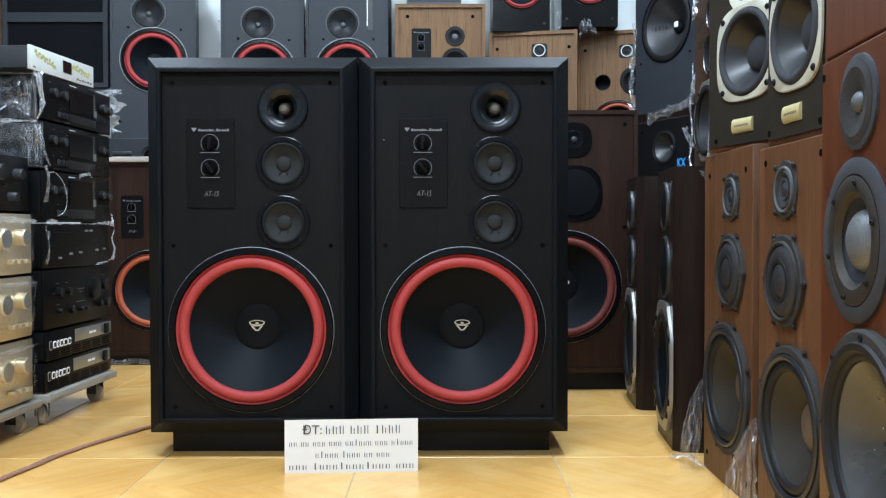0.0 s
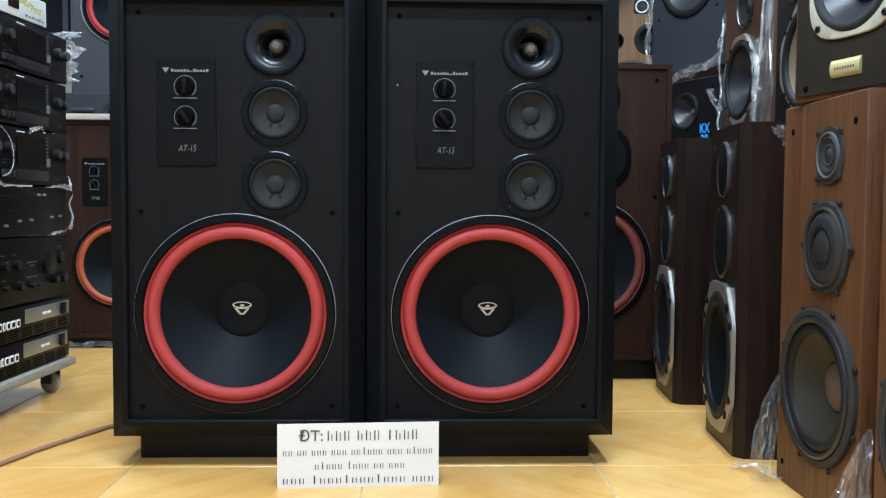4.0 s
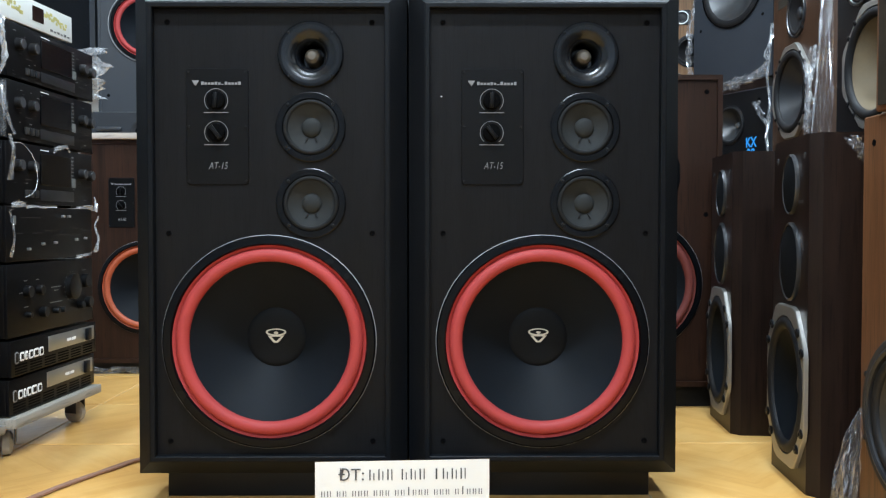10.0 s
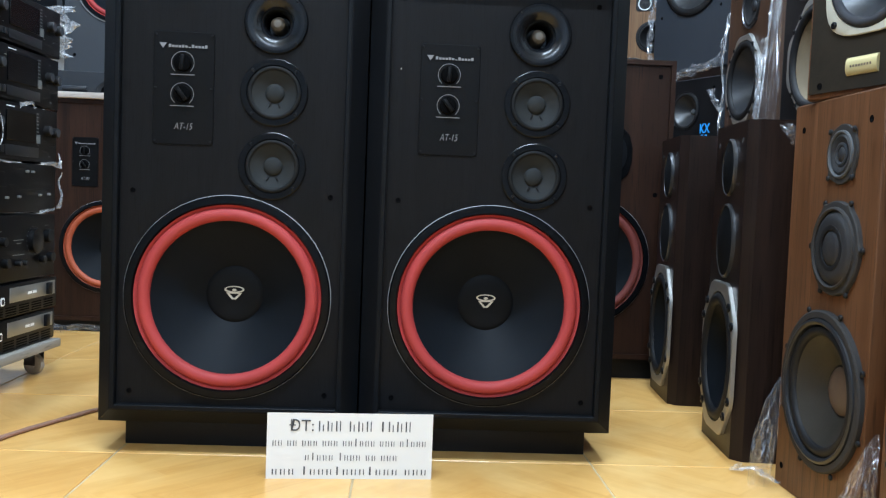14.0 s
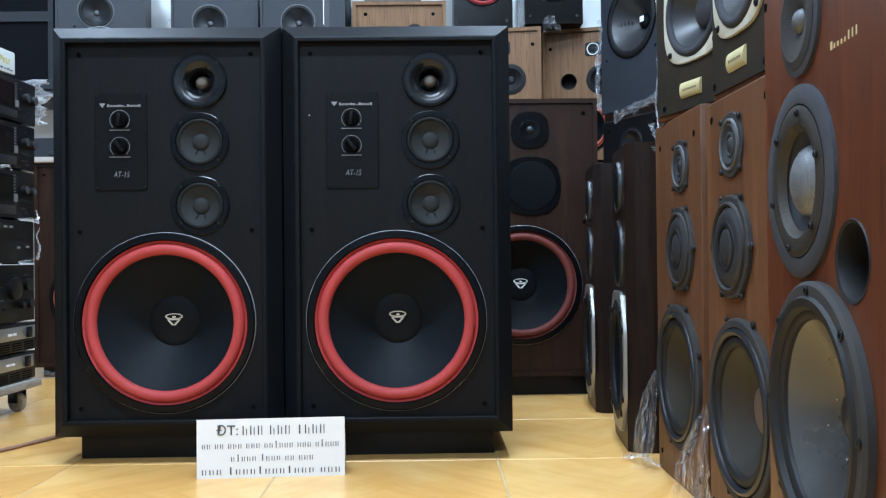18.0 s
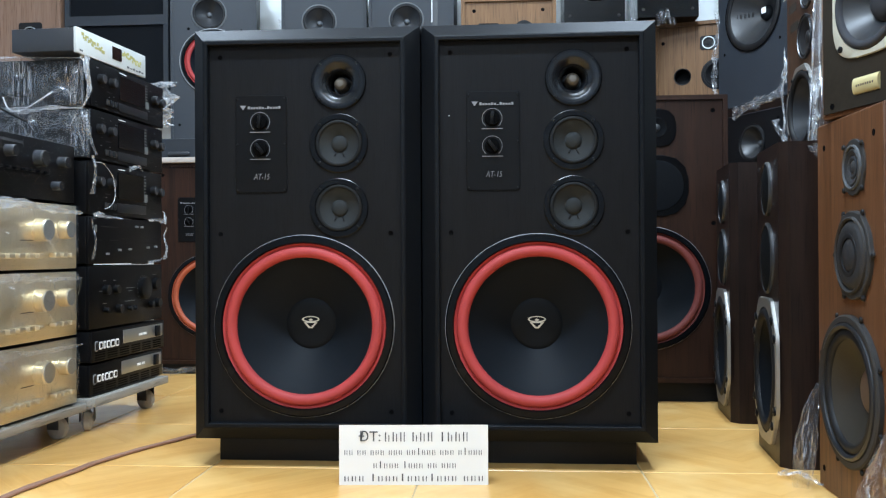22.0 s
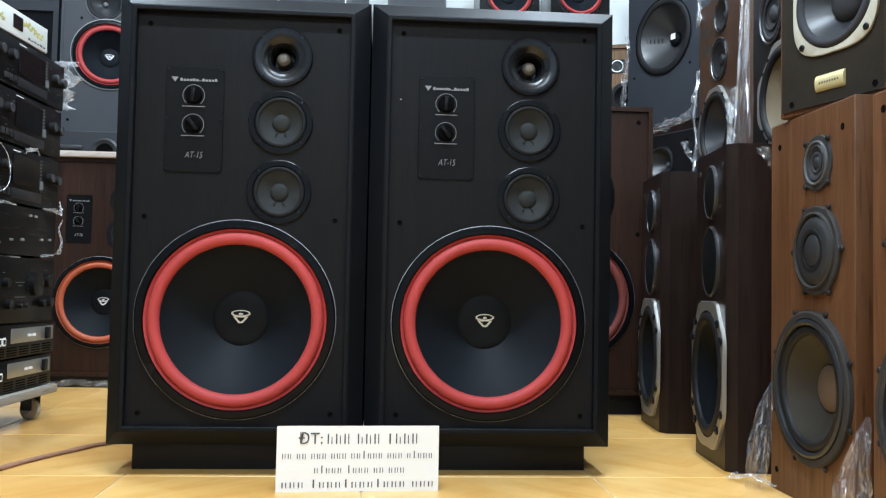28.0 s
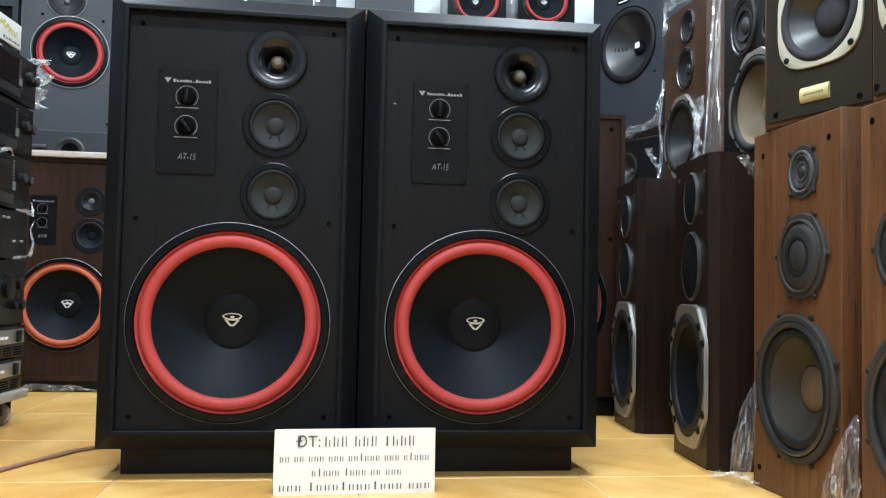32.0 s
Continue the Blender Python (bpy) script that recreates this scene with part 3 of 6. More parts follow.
def woofer(box_ob, x, z, r, y=0.0, surround=M_RED, line=True, cone=M_CONE, depth=0.070, cap=0.285, gasket=0.091, roll_w=0.155, mark=True, cap_mat=None, cap_rise=0.006, frame=M_GLOSS, mark_mat=M_GOLD):
    """Big driver: thin outline, gasket ring, half-round surround, cone, dust cap."""
    r1, r2 = r * (1 - gasket), r * (1 - gasket - roll_w)
    opening(box_ob, x, z, r * 0.97)
    wf = part("woofer", lathe([(r * 1.0, 0), (r, 0.006), (r * 0.985, 0.009), (r1 * 1.015, 0.010), (r1, 0.004), (r1 * 0.99, -0.004)], x, z, y, 64), frame, box_ob)
    if line:
        part("trim_ring", lathe([(r * 1.006, 0), (r * 1.006, 0.0036), (r * 0.9995, 0.0042), (r * 0.9995, 0.002)], x, z, y, 64), M_WHITELINE, wf, "thin pale outline ring")
    lip = r * 0.030
    part("surround", lathe([(r1, 0.0045), (r1 - lip * 0.5, 0.0020)] + roll(r2, r1 - lip, r * 0.066, 12, -0.0010), x, z, y, 64), surround, wf, angle=75)
    rc = r * cap
    prof = [(r2, -0.0010)] + [(r2 + (rc - r2) * t, -0.0010 - (depth - 0.0010) * (t ** 0.82)) for t in (0.12, 0.3, 0.5, 0.7, 0.88, 1.0)]
    part("cone", lathe(prof, x, z, y, 64), cone, wf)
    part("dust_cap", lathe(dome(rc * 1.02, cap_rise, -depth), x, z, y, 40), cap_mat or M_CAP, wf)
    if mark:
        emblem(wf, x, y + depth - cap_rise - 0.0015, z + rc * 0.08, r * (0.1 if mark_mat is M_GOLD else 0.125), mark_mat)
    return wf


def cone_driver(box_ob, x, z, r, y=0.0, cone=M_POLY, frame=M_BLACK, roll_mat=M_RUBBER, cone_r=0.74, depth=0.022, cap=0.36, cap_mat=None, screws=4, sx=1.0, name="midrange", screw_r=0.9, lip=0.004, lugs=0.0):
    """Smaller driver on a turned flange with its own screws."""
    rc = r * cone_r
    opening(box_ob, x, z, rc * 1.13 * sx, rc * 1.13)
    bm = lathe([(r, 0), (r, lip * 0.7), (r * 0.97, lip), (rc * 1.16, lip), (rc * 1.12, 0.001)], x, z, y, 72, sx)
    if lugs:
        step = 360 / screws
        for v in bm.verts:
            dx, dz = v.co.x - x, v.co.z - z
            if math.hypot(dx, dz) > r * 0.95:
                off = (math.degrees(math.atan2(dz, dx)) - 45 + step / 2) % step - step / 2
                k = 1 + lugs * math.exp(-(off * screws / 50) ** 2)
                v.co.x, v.co.z = x + dx * k, z + dz * k
    d = part(name, bm, frame, box_ob)
    part("surround", lathe(roll(rc * 0.94, rc * 1.13, r * 0.05, 6, 0.001), x, z, y, 40, sx), roll_mat, d)
    part("cone", lathe([(rc * 0.95, 0.001), (rc * 0.75, -depth * 0.4), (rc * cap, -depth)], x, z, y, 40, sx), cone, d)
    part("dust_cap", lathe(dome(rc * cap * 1.02, rc * 0.16, -depth), x, z, y, 24, sx), cap_mat or cone, d)
    for k in range(screws):
        a = math.pi / 4 + 2 * math.pi * k / screws
        screw(d, x + sx * r * screw_r * math.cos(a), z + r * screw_r * math.sin(a), y - lip, r * 0.028 + 0.0013)
    return d


def horn_tweeter(box_ob, x, z, r, y=0.0, frame=M_HORN, plug=M_PLUG):
    opening(box_ob, x, z, r * 0.76)
    d = part("horn_tweeter", lathe([(r, 0), (r, 0.0035), (r * 0.97, 0.0055), (r * 0.89, 0.0056)], x, z, y, 56), M_FLANGE, box_ob)
    part("flare", lathe([(r * 0.89, 0.0056), (r * 0.80, 0.0053), (r * 0.71, 0.0044), (r * 0.64, 0.0030), (r * 0.58, 0.0012), (r * 0.52, -0.0014), (r * 0.47, -0.0050), (r * 0.43, -0.0098), (r * 0.40, -0.0160), (r * 0.375, -0.025), (r * 0.36, -0.036), (r * 0.35, -0.060), (0, -0.062)], x, z, y, 56), frame, d)
    part("phase_plug", lathe([(r * 0.25, -0.06), (r * 0.25, -0.026), (r * 0.21, -0.017), (r * 0.12, -0.012), (0, -0.011)], x, z, y, 24), plug, d, "pale beige phase plug")
    for k in range(4):
        a = math.pi / 4 + math.pi / 2 * k
        screw(d, x + r * 0.92 * math.cos(a), z + r * 0.92 * math.sin(a), y - 0.0054, 0.0027)
    return d


def cabinet(name, m, w, d, h, label, material, baffle=None, inset=0.0, edge=0.0, group="", z0=0.0):
    """A box with a front baffle, which may sit back inside an edge."""
    ob = thing(name, m, label, "loudspeaker", group)
    if inset:
        e = edge
        body = loops([[(-w / 2, d, z0), (w / 2, d, z0), (w / 2, d, h), (-w / 2, d, h)],
                      [(-w / 2, 0, z0), (w / 2, 0, z0), (w / 2, 0, h), (-w / 2, 0, h)],
                      [(-w / 2 + e, 0, z0 + e), (w / 2 - e, 0, z0 + e), (w / 2 - e, 0, h - e), (-w / 2 + e, 0, h - e)],
                      [(-w / 2 + e, inset + 0.004, z0 + e), (w / 2 - e, inset + 0.004, z0 + e), (w / 2 - e, inset + 0.004, h - e), (-w / 2 + e, inset + 0.004, h - e)]])
        body.verts.ensure_lookup_table()
        body.faces.new([body.verts[k] for k in (3, 2, 1, 0)])
        bmesh.ops.recalc_face_normals(body, faces=body.faces[:])
        part("cabinet_body", body, material, ob)
        baffle_part(ob, -w / 2 + e, w / 2 - e, z0 + e, h - e, inset, 0.003, baffle or material)
    else:
        part("cabinet_body", open_front(box(-w / 2, w / 2, 0.0, d, z0, h, 0.003)), material, ob)
        baffle_part(ob, -w / 2 + 0.003, w / 2 - 0.003, z0 + 0.003, h - 0.003, 0, 0.003, baffle or material)
    return ob


# ---------------------------------------------------------------- the pair of big black loudspeakers
def control_plate(box_ob, x, z, w, h, y, text, text_h, s=1.0, ring_mat=M_PRINT):
    badge = part("control_plate", plate(w, h, 0.007 * s, 0.0025, x, z, y), M_PLATE, box_ob, "black control plate with two level dials")
    for zz in (z + h * 0.225, z - h * 0.052):
        part("dial", lathe([(0.0165 * s, 0), (0.0155 * s, 0.008), (0.013 * s, 0.009), (0, 0.009)], x - w * 0.015, zz, y - 0.002, 28), M_HOLE, badge)
        wedge = box(-0.0036 * s, 0.0036 * s, y - 0.0155, y - 0.0105, -0.0140 * s, 0.0140 * s, 0.0010)
        bmesh.ops.transform(wedge, matrix=pose(x - w * 0.015, 0, zz, 0, 4 if zz > z else -38), verts=wedge.verts[:])
        part("dial_pointer", wedge, M_PLATE, badge)
        part("dial_arc", lathe([(0.0216 * s, 0), (0.0216 * s, 0.0006), (0.0206 * s, 0.0006), (0.0206 * s, 0)], x - w * 0.015, zz, y - 0.004, 36, a0=-50, a1=230), ring_mat, badge, "white dial arc")
        bar(x - w * 0.015 - 0.0225 * s, x - w * 0.015 + 0.0225 * s, zz - 0.0228 * s, zz - 0.0212 * s, y - 0.004, badge, ring_mat)
    zb = z + h * 0.372
    tri = bmesh.new()
    q = [tri.verts.new(p) for p in ((x - w * 0.40, y - 0.0045, zb + 0.005 * s), (x - w * 0.28, y - 0.0045, zb + 0.005 * s), (x - w * 0.34, y - 0.0045, zb - 0.005 * s))]
    tri.faces.new(q)
    tri.normal_update()
    bmesh.ops.solidify(tri, geom=tri.faces[:], thickness=0.0005)
    part("maker_mark", tri, ring_mat, badge)
    for k, up in enumerate((1.0, 0.7, 0.7, 0.7, 0.9, 0.7, 0.25, 1.0, 0.7, 0.7, 0.7, 1.0)):
        px = x - w * 0.25 + k * w * 0.0535
        bar(px, px + w * 0.041, zb - 0.0028 * s, zb - 0.0028 * s + up * 0.0058 * s, y - 0.004, badge, ring_mat, "maker_bar")
    lettering(text, text_h, ring_mat, badge, pose(x + w * 0.01, y - 0.0043, z - h * 0.34) @ Matrix.Diagonal((0.72, 1, 1, 1)), shear=0.25, bold=-0.0002)
    for px in (-1, 1):
        for pz in (-1, 0, 1):
            screw(badge, x + px * w * 0.455, z + pz * h * 0.47, y - 0.004, 0.0022)
    return badge


def big_black(m):
    sp = thing("floor_loudspeaker", m, "tall black floor loudspeaker with a big red-rimmed woofer", "loudspeaker", "pair of big black loudspeakers")
    w, z0, z1, dep = 0.249, 0.058, 0.952, 0.40
    part("cabinet_body", open_front(box(-w, w, 0.0, dep, z0, z1, 0.002)), M_ASH, sp)
    rows = []
    for i, d in ((0.0, 0.0005), (0.0, -0.002), (0.029, -0.034), (0.032, -0.0355), (0.038, -0.0355), (0.0395, -0.034), (0.0395, -0.014)):
        rows.append([(-w + i, d, z0 + i), (w - i, d, z0 + i), (w - i, d, z1 - i), (-w + i, d, z1 - i)])
    part("front_frame", loops(rows), M_ASHFRAME, sp, "bevelled satin black front frame", 20)
    baffle_part(sp, -w + 0.037, w - 0.037, z0 + 0.037, z1 - 0.037, -0.019, 0.016, M_ASH)
    part("plinth", box(-w + 0.038, w - 0.038, 0.045, dep - 0.03, 0, z0 + 0.002, 0.002), M_BLACK, sp)
    y = -0.019
    woofer(sp, -0.003, 0.306, 0.1955, y)
    horn_tweeter(sp, 0.0745, 0.831, 0.060, y)
    for z in (0.699, 0.560):
        md = cone_driver(sp, 0.0740, z, 0.064, y, screws=4, cap=0.40, frame=M_FLANGE, roll_mat=M_POLYEDGE, depth=0.010, cone_r=0.70)
        for s in (-1, 1):
            part("lead_wire", tube_along([(0.074 + s * 0.0070, y + 0.0075, z - 0.0185), (0.074 + s * 0.0090, y + 0.0045, z - 0.0225), (0.074 + s * 0.0105, y + 0.0040, z - 0.0262)], 0.0015, 6), M_RUBBER, md)
    control_plate(sp, -0.0955, 0.6995, 0.114, 0.211, y, "AT-15", 0.0185)
    for px, pz in ((-0.186, 0.889), (0.186, 0.889), (-0.186, 0.505), (0.186, 0.505), (-0.186, 0.122), (0.186, 0.122)):
        part("grille_socket", lathe([(0.0050, 0), (0.0050, 0.0012), (0.0038, 0.0014), (0.0034, 0.0005), (0, 0.0005)], px, pz, y, 14), M_HOLE, sp)
    return sp


hero = big_black(pose(-0.4335, 2.066, 0))
twin = copy_thing(hero, pose(0.0680, 2.066, 0))
part("paint_fleck", lathe([(0.0016, 0), (0.0014, 0.0005), (0, 0.0006)], -0.1890, 0.7550, -0.019, 8, 1.0, 0.7), M_WHITE, twin or bpy.data.objects["floor_loudspeaker.001"], "tiny white fleck")

# card in front of the pair
card = thing("price_card", pose(-0.1875, 1.9215, 0, 0, 0, 3.3), "white folded paper contact card standing on the tiles", "card")
bm = bmesh.new()
front = [(-0.1485, 0.0, 0.0), (0.1485, 0.0, 0.0), (0.1485, 0.003, 0.119), (-0.1485, 0.003, 0.119)]
rear = [(-0.1485, 0.075, 0.0), (0.1485, 0.075, 0.0)]
fv, rv = [bm.verts.new(p) for p in front], [bm.verts.new(p) for p in rear]
bm.faces.new(fv)
bm.faces.new((fv[3], fv[2], rv[1], rv[0]))
bm.normal_update()
bmesh.ops.solidify(bm, geom=bm.faces[:], thickness=0.0006)
part("paper", bm, M_PAPER, card)
lettering("ĐT:", 0.029, M_INK, card, pose(-0.087, 0.0012, 0.0955))


def word_row(z, x0, x1, rows, up, letters):
    """Words as rows of small upright bars, one for each character. letters: counts, 0 a gap."""
    total = sum(n if n else 0.6 for n in letters)
    pitch, x = (x1 - x0) / total, x0
    for n in letters:
        for k in range(n):
            tall = up * (1.0 if rows or (k * 7 + n) % 4 == 0 else 0.68)
            y = 0.0030 * z / 0.119 - 0.0006
            kind = (k * 5 + n * 3) % 4
            bar(x + pitch * (0.20 if kind else 0.40), x + pitch * (0.36 if kind else 0.60), z - up / 2, z - up / 2 + tall, y, card, M_INK, "letter_bar")
            if kind:
                bar(x + pitch * 0.66, x + pitch * 0.78, z - up / 2, z - up / 2 + min(tall, up * (0.5 + 0.17 * kind)), y, card, M_INK, "letter_bar")
            x += pitch
        x += 0.0 if n else pitch * 0.6


word_row(0.0955, -0.060, 0.111, True, 0.0185, (3, 0, 3, 0, 4))
word_row(0.0665, -0.140, 0.138, False, 0.0140, (2, 0, 2, 0, 3, 0, 3, 0, 6, 0, 3, 0, 5))
word_row(0.0405, -0.082, 0.086, False, 0.0140, (5, 0, 4, 0, 2, 0, 3))
word_row(0.0150, -0.141, 0.141, False, 0.0150, (3, 0, 12, 0, 3))


# ---------------------------------------------------------------- loudspeakers behind the pair
ob = cabinet("floor_loudspeaker", pose(0.437, 2.90, 0), 0.476, 0.40, 0.942, "dark walnut floor loudspeaker with a red-rimmed woofer, its red darkened as in shade", M_WALNUT, inset=0.008, edge=0.014, z0=0.062)
part("plinth", box(-0.222, 0.222, 0.03, 0.37, 0, 0.065), M_BLACK, ob)
woofer(ob, -0.004, 0.351, 0.189, 0.008, surround=M_REDDARK, mark_mat=M_WHITE)
md = part("midrange", plate(0.190, 0.188, 0.074, 0.006, 0.026, 0.665, 0.008, 0.002, 3), M_FLANGE, ob)
part("mesh_cover", lathe([(0.078, 0.0), (0.076, 0.003), (0.05, 0.005), (0, 0.006)], 0.028, 0.665, 0.002, 40), M_GRILLE, md)
tw = part("tweeter", plate(0.122, 0.118, 0.046, 0.006, 0.024, 0.843, 0.008, 0.002, 3), M_FLANGE, ob)
part("dish", lathe([(0.032, 0.0), (0.030, 0.002), (0.022, 0.001), (0.012, 0.0005)], 0.024, 0.843, 0.002, 32), M_GLOSS, tw)
part("dome", lathe(dome(0.012, 0.007, 0.0), 0.024, 0.843, 0.002, 20), M_GREYCONE, tw)
for px, pz in ((-0.2, 0.895), (0.195, 0.895), (-0.2, 0.55), (0.195, 0.55)):
    screw(ob, px, pz, 0.008, 0.007, M_HOLE, "grille_socket")

ob = cabinet("floor_loudspeaker", pose(-1.145, 3.47, 0), 0.43, 0.36, 0.815, "walnut floor loudspeaker with an orange-red rimmed woofer", M_WALNUT, inset=0.008, edge=0.014, z0=0.04)
part("plinth", box(-0.19, 0.19, 0.02, 0.33, 0, 0.05), M_BLACK, ob)
woofer(ob, 0.002, 0.302, 0.162, 0.008, surround=M_ORANGE, depth=0.06, mark_mat=M_WHITE)
cone_driver(ob, 0.083, 0.546, 0.062, 0.008, cone=M_CONE, name="midrange", cone_r=0.7)
cone_driver(ob, 0.081, 0.666, 0.052, 0.008, cone=M_BLACK, name="tweeter", cone_r=0.6, cap=0.36, cap_mat=M_ALUDOME, depth=0.006)
control_plate(ob, -0.076, 0.597, 0.090, 0.172, 0.008, "AT-80", 0.0155, 0.8, M_WHITELINE)
for px, pz in ((-0.18, 0.77), (0.18, 0.77)):
    screw(ob, px, pz, 0.008, 0.006, M_HOLE, "grille_socket")

bd = thing("shelf_board", pose(-1.20, 3.45, 0.815), "pale wooden board laid across a walnut loudspeaker", "board")
part("board", box(-0.42, 0.42, 0, 0.46, 0, 0.021, 0.003), M_BOARD, bd)
ob = cabinet("lying_loudspeaker", pose(-1.20, 3.47, 0.836), 0.80, 0.88, 0.074, "slate grey loudspeaker lying flat on a pale board", M_GREYBOX)
dt = part("driver", lathe([(0.050, 0), (0.049, 0.006), (0.043, 0.008), (0.030, 0.004)], 0.062, 0.001, 0, 40, a0=0, a1=180), M_GREYCONE, ob)
part("driver_cone", lathe([(0.0305, 0.0042), (0.015, 0.002), (0.001, 0.002)], 0.062, 0.001, 0, 32, a0=0, a1=180), M_HOLE, dt)
part("handle", box(-0.10, -0.015, -0.012, 0.0, 0.008, 0.022, 0.004), M_GREYSTEEL, ob)

# support along the back wall, mostly hidden
bn = thing("display_bench", pose(0.10, 3.60, 0), "long plain wooden bench along the back wall", "bench")
part("bench_top", box(-0.82, 0.62, 0, 0.75, 0.83, 0.86, 0.003), M_BOARD, bn)
for lx in (-0.80, -0.1, 0.58):
    for ly in (0.03, 0.71):
        part("leg", box(lx - 0.025, lx + 0.025, ly - 0.025, ly + 0.025, 0, 0.83, 0.003), M_BOARD, bn)


def slate_speaker(m, label, tab=False):
    sp = cabinet("shelf_loudspeaker", m, 0.375, 0.30, 0.86, label, M_GREYBOX, inset=0.006, edge=0.010, group="slate grey loudspeakers on the back row")
    wf = woofer(sp, 0.0, 0.415, 0.142, 0.006, line=False, depth=0.055, gasket=0.10, roll_w=0.17, mark_mat=M_WHITE)
    part("trim_ring", lathe([(0.150, 0), (0.150, 0.006), (0.1470, 0.0075), (0.1462, 0.004)], 0, 0.415, 0.006, 56), M_WHITELINE, wf)
    cone_driver(sp, -0.022, 0.632, 0.078, 0.006, cone=M_GREYCONE, frame=M_PALERING, cone_r=0.80, cap=0.2, depth=0.03, screws=0, cap_mat=M_ALUDOME)
    for px, pz in ((-0.15, 0.13), (0.15, 0.13), (-0.11, 0.56), (0.12, 0.56), (-0.15, 0.8), (0.15, 0.8)):
        screw(sp, px, pz, 0.006, 0.006, M_HOLE, "grille_socket")
    if tab:
        part("label_strip", plate(0.028, 0.20, 0.003, 0.001, 0.105, 0.70, 0.006), M_GREYCONE, sp)
        bar(0.090, 0.0935, 0.62, 0.80, 0.005, sp, M_WHITE, "printed_line")
        bar(0.100, 0.116, 0.745, 0.752, 0.0048, sp, M_WHITE)
    return sp


slate_speaker(pose(-1.300, 4.0, 0.910, 0, 0, 13), "slate grey loudspeaker with red woofer rim, on a lying speaker")
slate_speaker(pose(-0.80, 4.0, 0.86, 0, 0, 8), "slate grey loudspeaker with red woofer rim, on the bench")
slate_speaker(pose(-0.412, 4.0, 0.86), "slate grey loudspeaker with red woofer rim and a white label strip", True)

ob = cabinet("shelf_loudspeaker", pose(0.015, 4.0, 0.86), 0.415, 0.34, 0.72, "light oak loudspeaker with a dark control plate, on the bench", M_OAK, inset=0.012, edge=0.016)
cone_driver(ob, 0.068, 0.575, 0.045, 0.012, cone=M_RUBBER, frame=M_RUBBER, cone_r=0.6, cap=0.5, cap_mat=M_ALUDOME, name="tweeter", screws=0, depth=0.008)
cone_driver(ob, 0.068, 0.46, 0.062, 0.012, cone=M_RUBBER, frame=M_RUBBER, name="midrange", screws=0)
woofer(ob, 0, 0.23, 0.15, 0.012)
control_plate(ob, -0.087, 0.535, 0.090, 0.150, 0.012, "", 0.01, 0.8)
for px in (-0.15, 0.15):
    screw(ob, px, 0.665, 0.012, 0.008, M_HOLE, "grille_socket")


nb = thing("slate_box", pose(-0.0135, 4.0, 1.58), "dark slate box with a printed name bar, on an oak speaker", "loudspeaker")
part("cabinet_body", box(-0.125, 0.125, 0.003, 0.24, 0, 0.40, 0.004), M_GREYBOX, nb)
part("front_frame", loops([rounded(0.25, 0.40, 0.004, 0, 0.20, 0.003), rounded(0.25, 0.40, 0.004, 0, 0.20, -0.002), rounded(0.236, 0.386, 0.004, 0, 0.20, -0.002), rounded(0.236, 0.386, 0.004, 0, 0.20, 0.002)]), M_GREYSTEEL, nb)
part("grille", box(-0.117, 0.117, 0.0, 0.0025, 0.008, 0.392), M_GREYBOX, nb)
bar(-0.062, 0.062, 0.082, 0.090, -0.0005, nb, M_PRINT, "name_bar")


def oak_speaker(m, label, h=0.595):
    sp = cabinet("shelf_loudspeaker", m, 0.405, 0.21, h, label, M_OAK, inset=0.010, edge=0.016, group="light oak loudspeakers on the back row")
    part("tweeter", plate(0.072, 0.062, 0.012, 0.003, 0.03, 0.508, 0.010), M_RUBBER, sp)
    tw = part("tweeter_ring", lathe([(0.028, 0.003), (0.028, 0.005), (0.024, 0.005), (0.022, 0.002), (0.012, -0.01), (0, -0.012)], 0.03, 0.508, 0.010, 32), M_PANELGREY, sp)
    part("tweeter_cone", lathe([(0.0235, 0.0045), (0.012, 0.0035), (0, 0.0055)], 0.03, 0.508, 0.010, 28), M_FLANGE, tw)
    opening(sp, -0.082, 0.365, 0.036)
    part("port", lathe([(0.038, 0.0), (0.037, 0.001), (0.034, 0.0), (0.033, -0.01), (0.033, -0.08), (0, -0.08)], -0.082, 0.365, 0.010, 32), M_RUBBER, sp)
    cone_driver(sp, 0.066, 0.368, 0.068, 0.010, cone=M_RUBBER, frame=M_RUBBER, name="midrange", screws=0)
    woofer(sp, -0.015, 0.155, 0.125, 0.010, surround=M_ORANGE)
    for px in (-0.165, 0.165):
        screw(sp, px, 0.520, 0.010, 0.008, M_HOLE, "grille_socket")
    return sp


oak_speaker(pose(0.440, 4.0, 0.86, 0, 0, -10), "light oak loudspeaker with three drivers, on the bench")
oak_speaker(pose(0.862, 4.095, 0.876, 0, 0, -17), "light oak loudspeaker with a round port, turned slightly inwards", 0.605)
bs = thing("stand", pose(0.90, 4.085, 0, 0, 0, -17), "plain dark stand under an oak loudspeaker", "stand")
part("stand_box", box(-0.17, 0.15, 0.02, 0.20, 0, 0.876, 0.004), M_DARKWOOD, bs)


def mini_speaker(m):
    sp = cabinet("small_loudspeaker", m, 0.262, 0.24, 0.36, "small black loudspeaker with a red-rimmed woofer, on an oak speaker", M_FLANGE, inset=0.003, edge=0.006, group="small black loudspeakers on top")
    woofer(sp, 0, 0.205, 0.108, 0.003, depth=0.045, mark_mat=M_WHITE)
    for px in (-0.105, 0.105):
        screw(sp, px, 0.035, 0.003, 0.007, M_DUSTGREY)
    return sp


mini_speaker(pose(0.388, 4.0, 1.455))
mini_speaker(pose(0.705, 4.02, 1.481))

# corner column
CORNER = pose(0.9875, 3.7725, 0, 0, 0, -65)


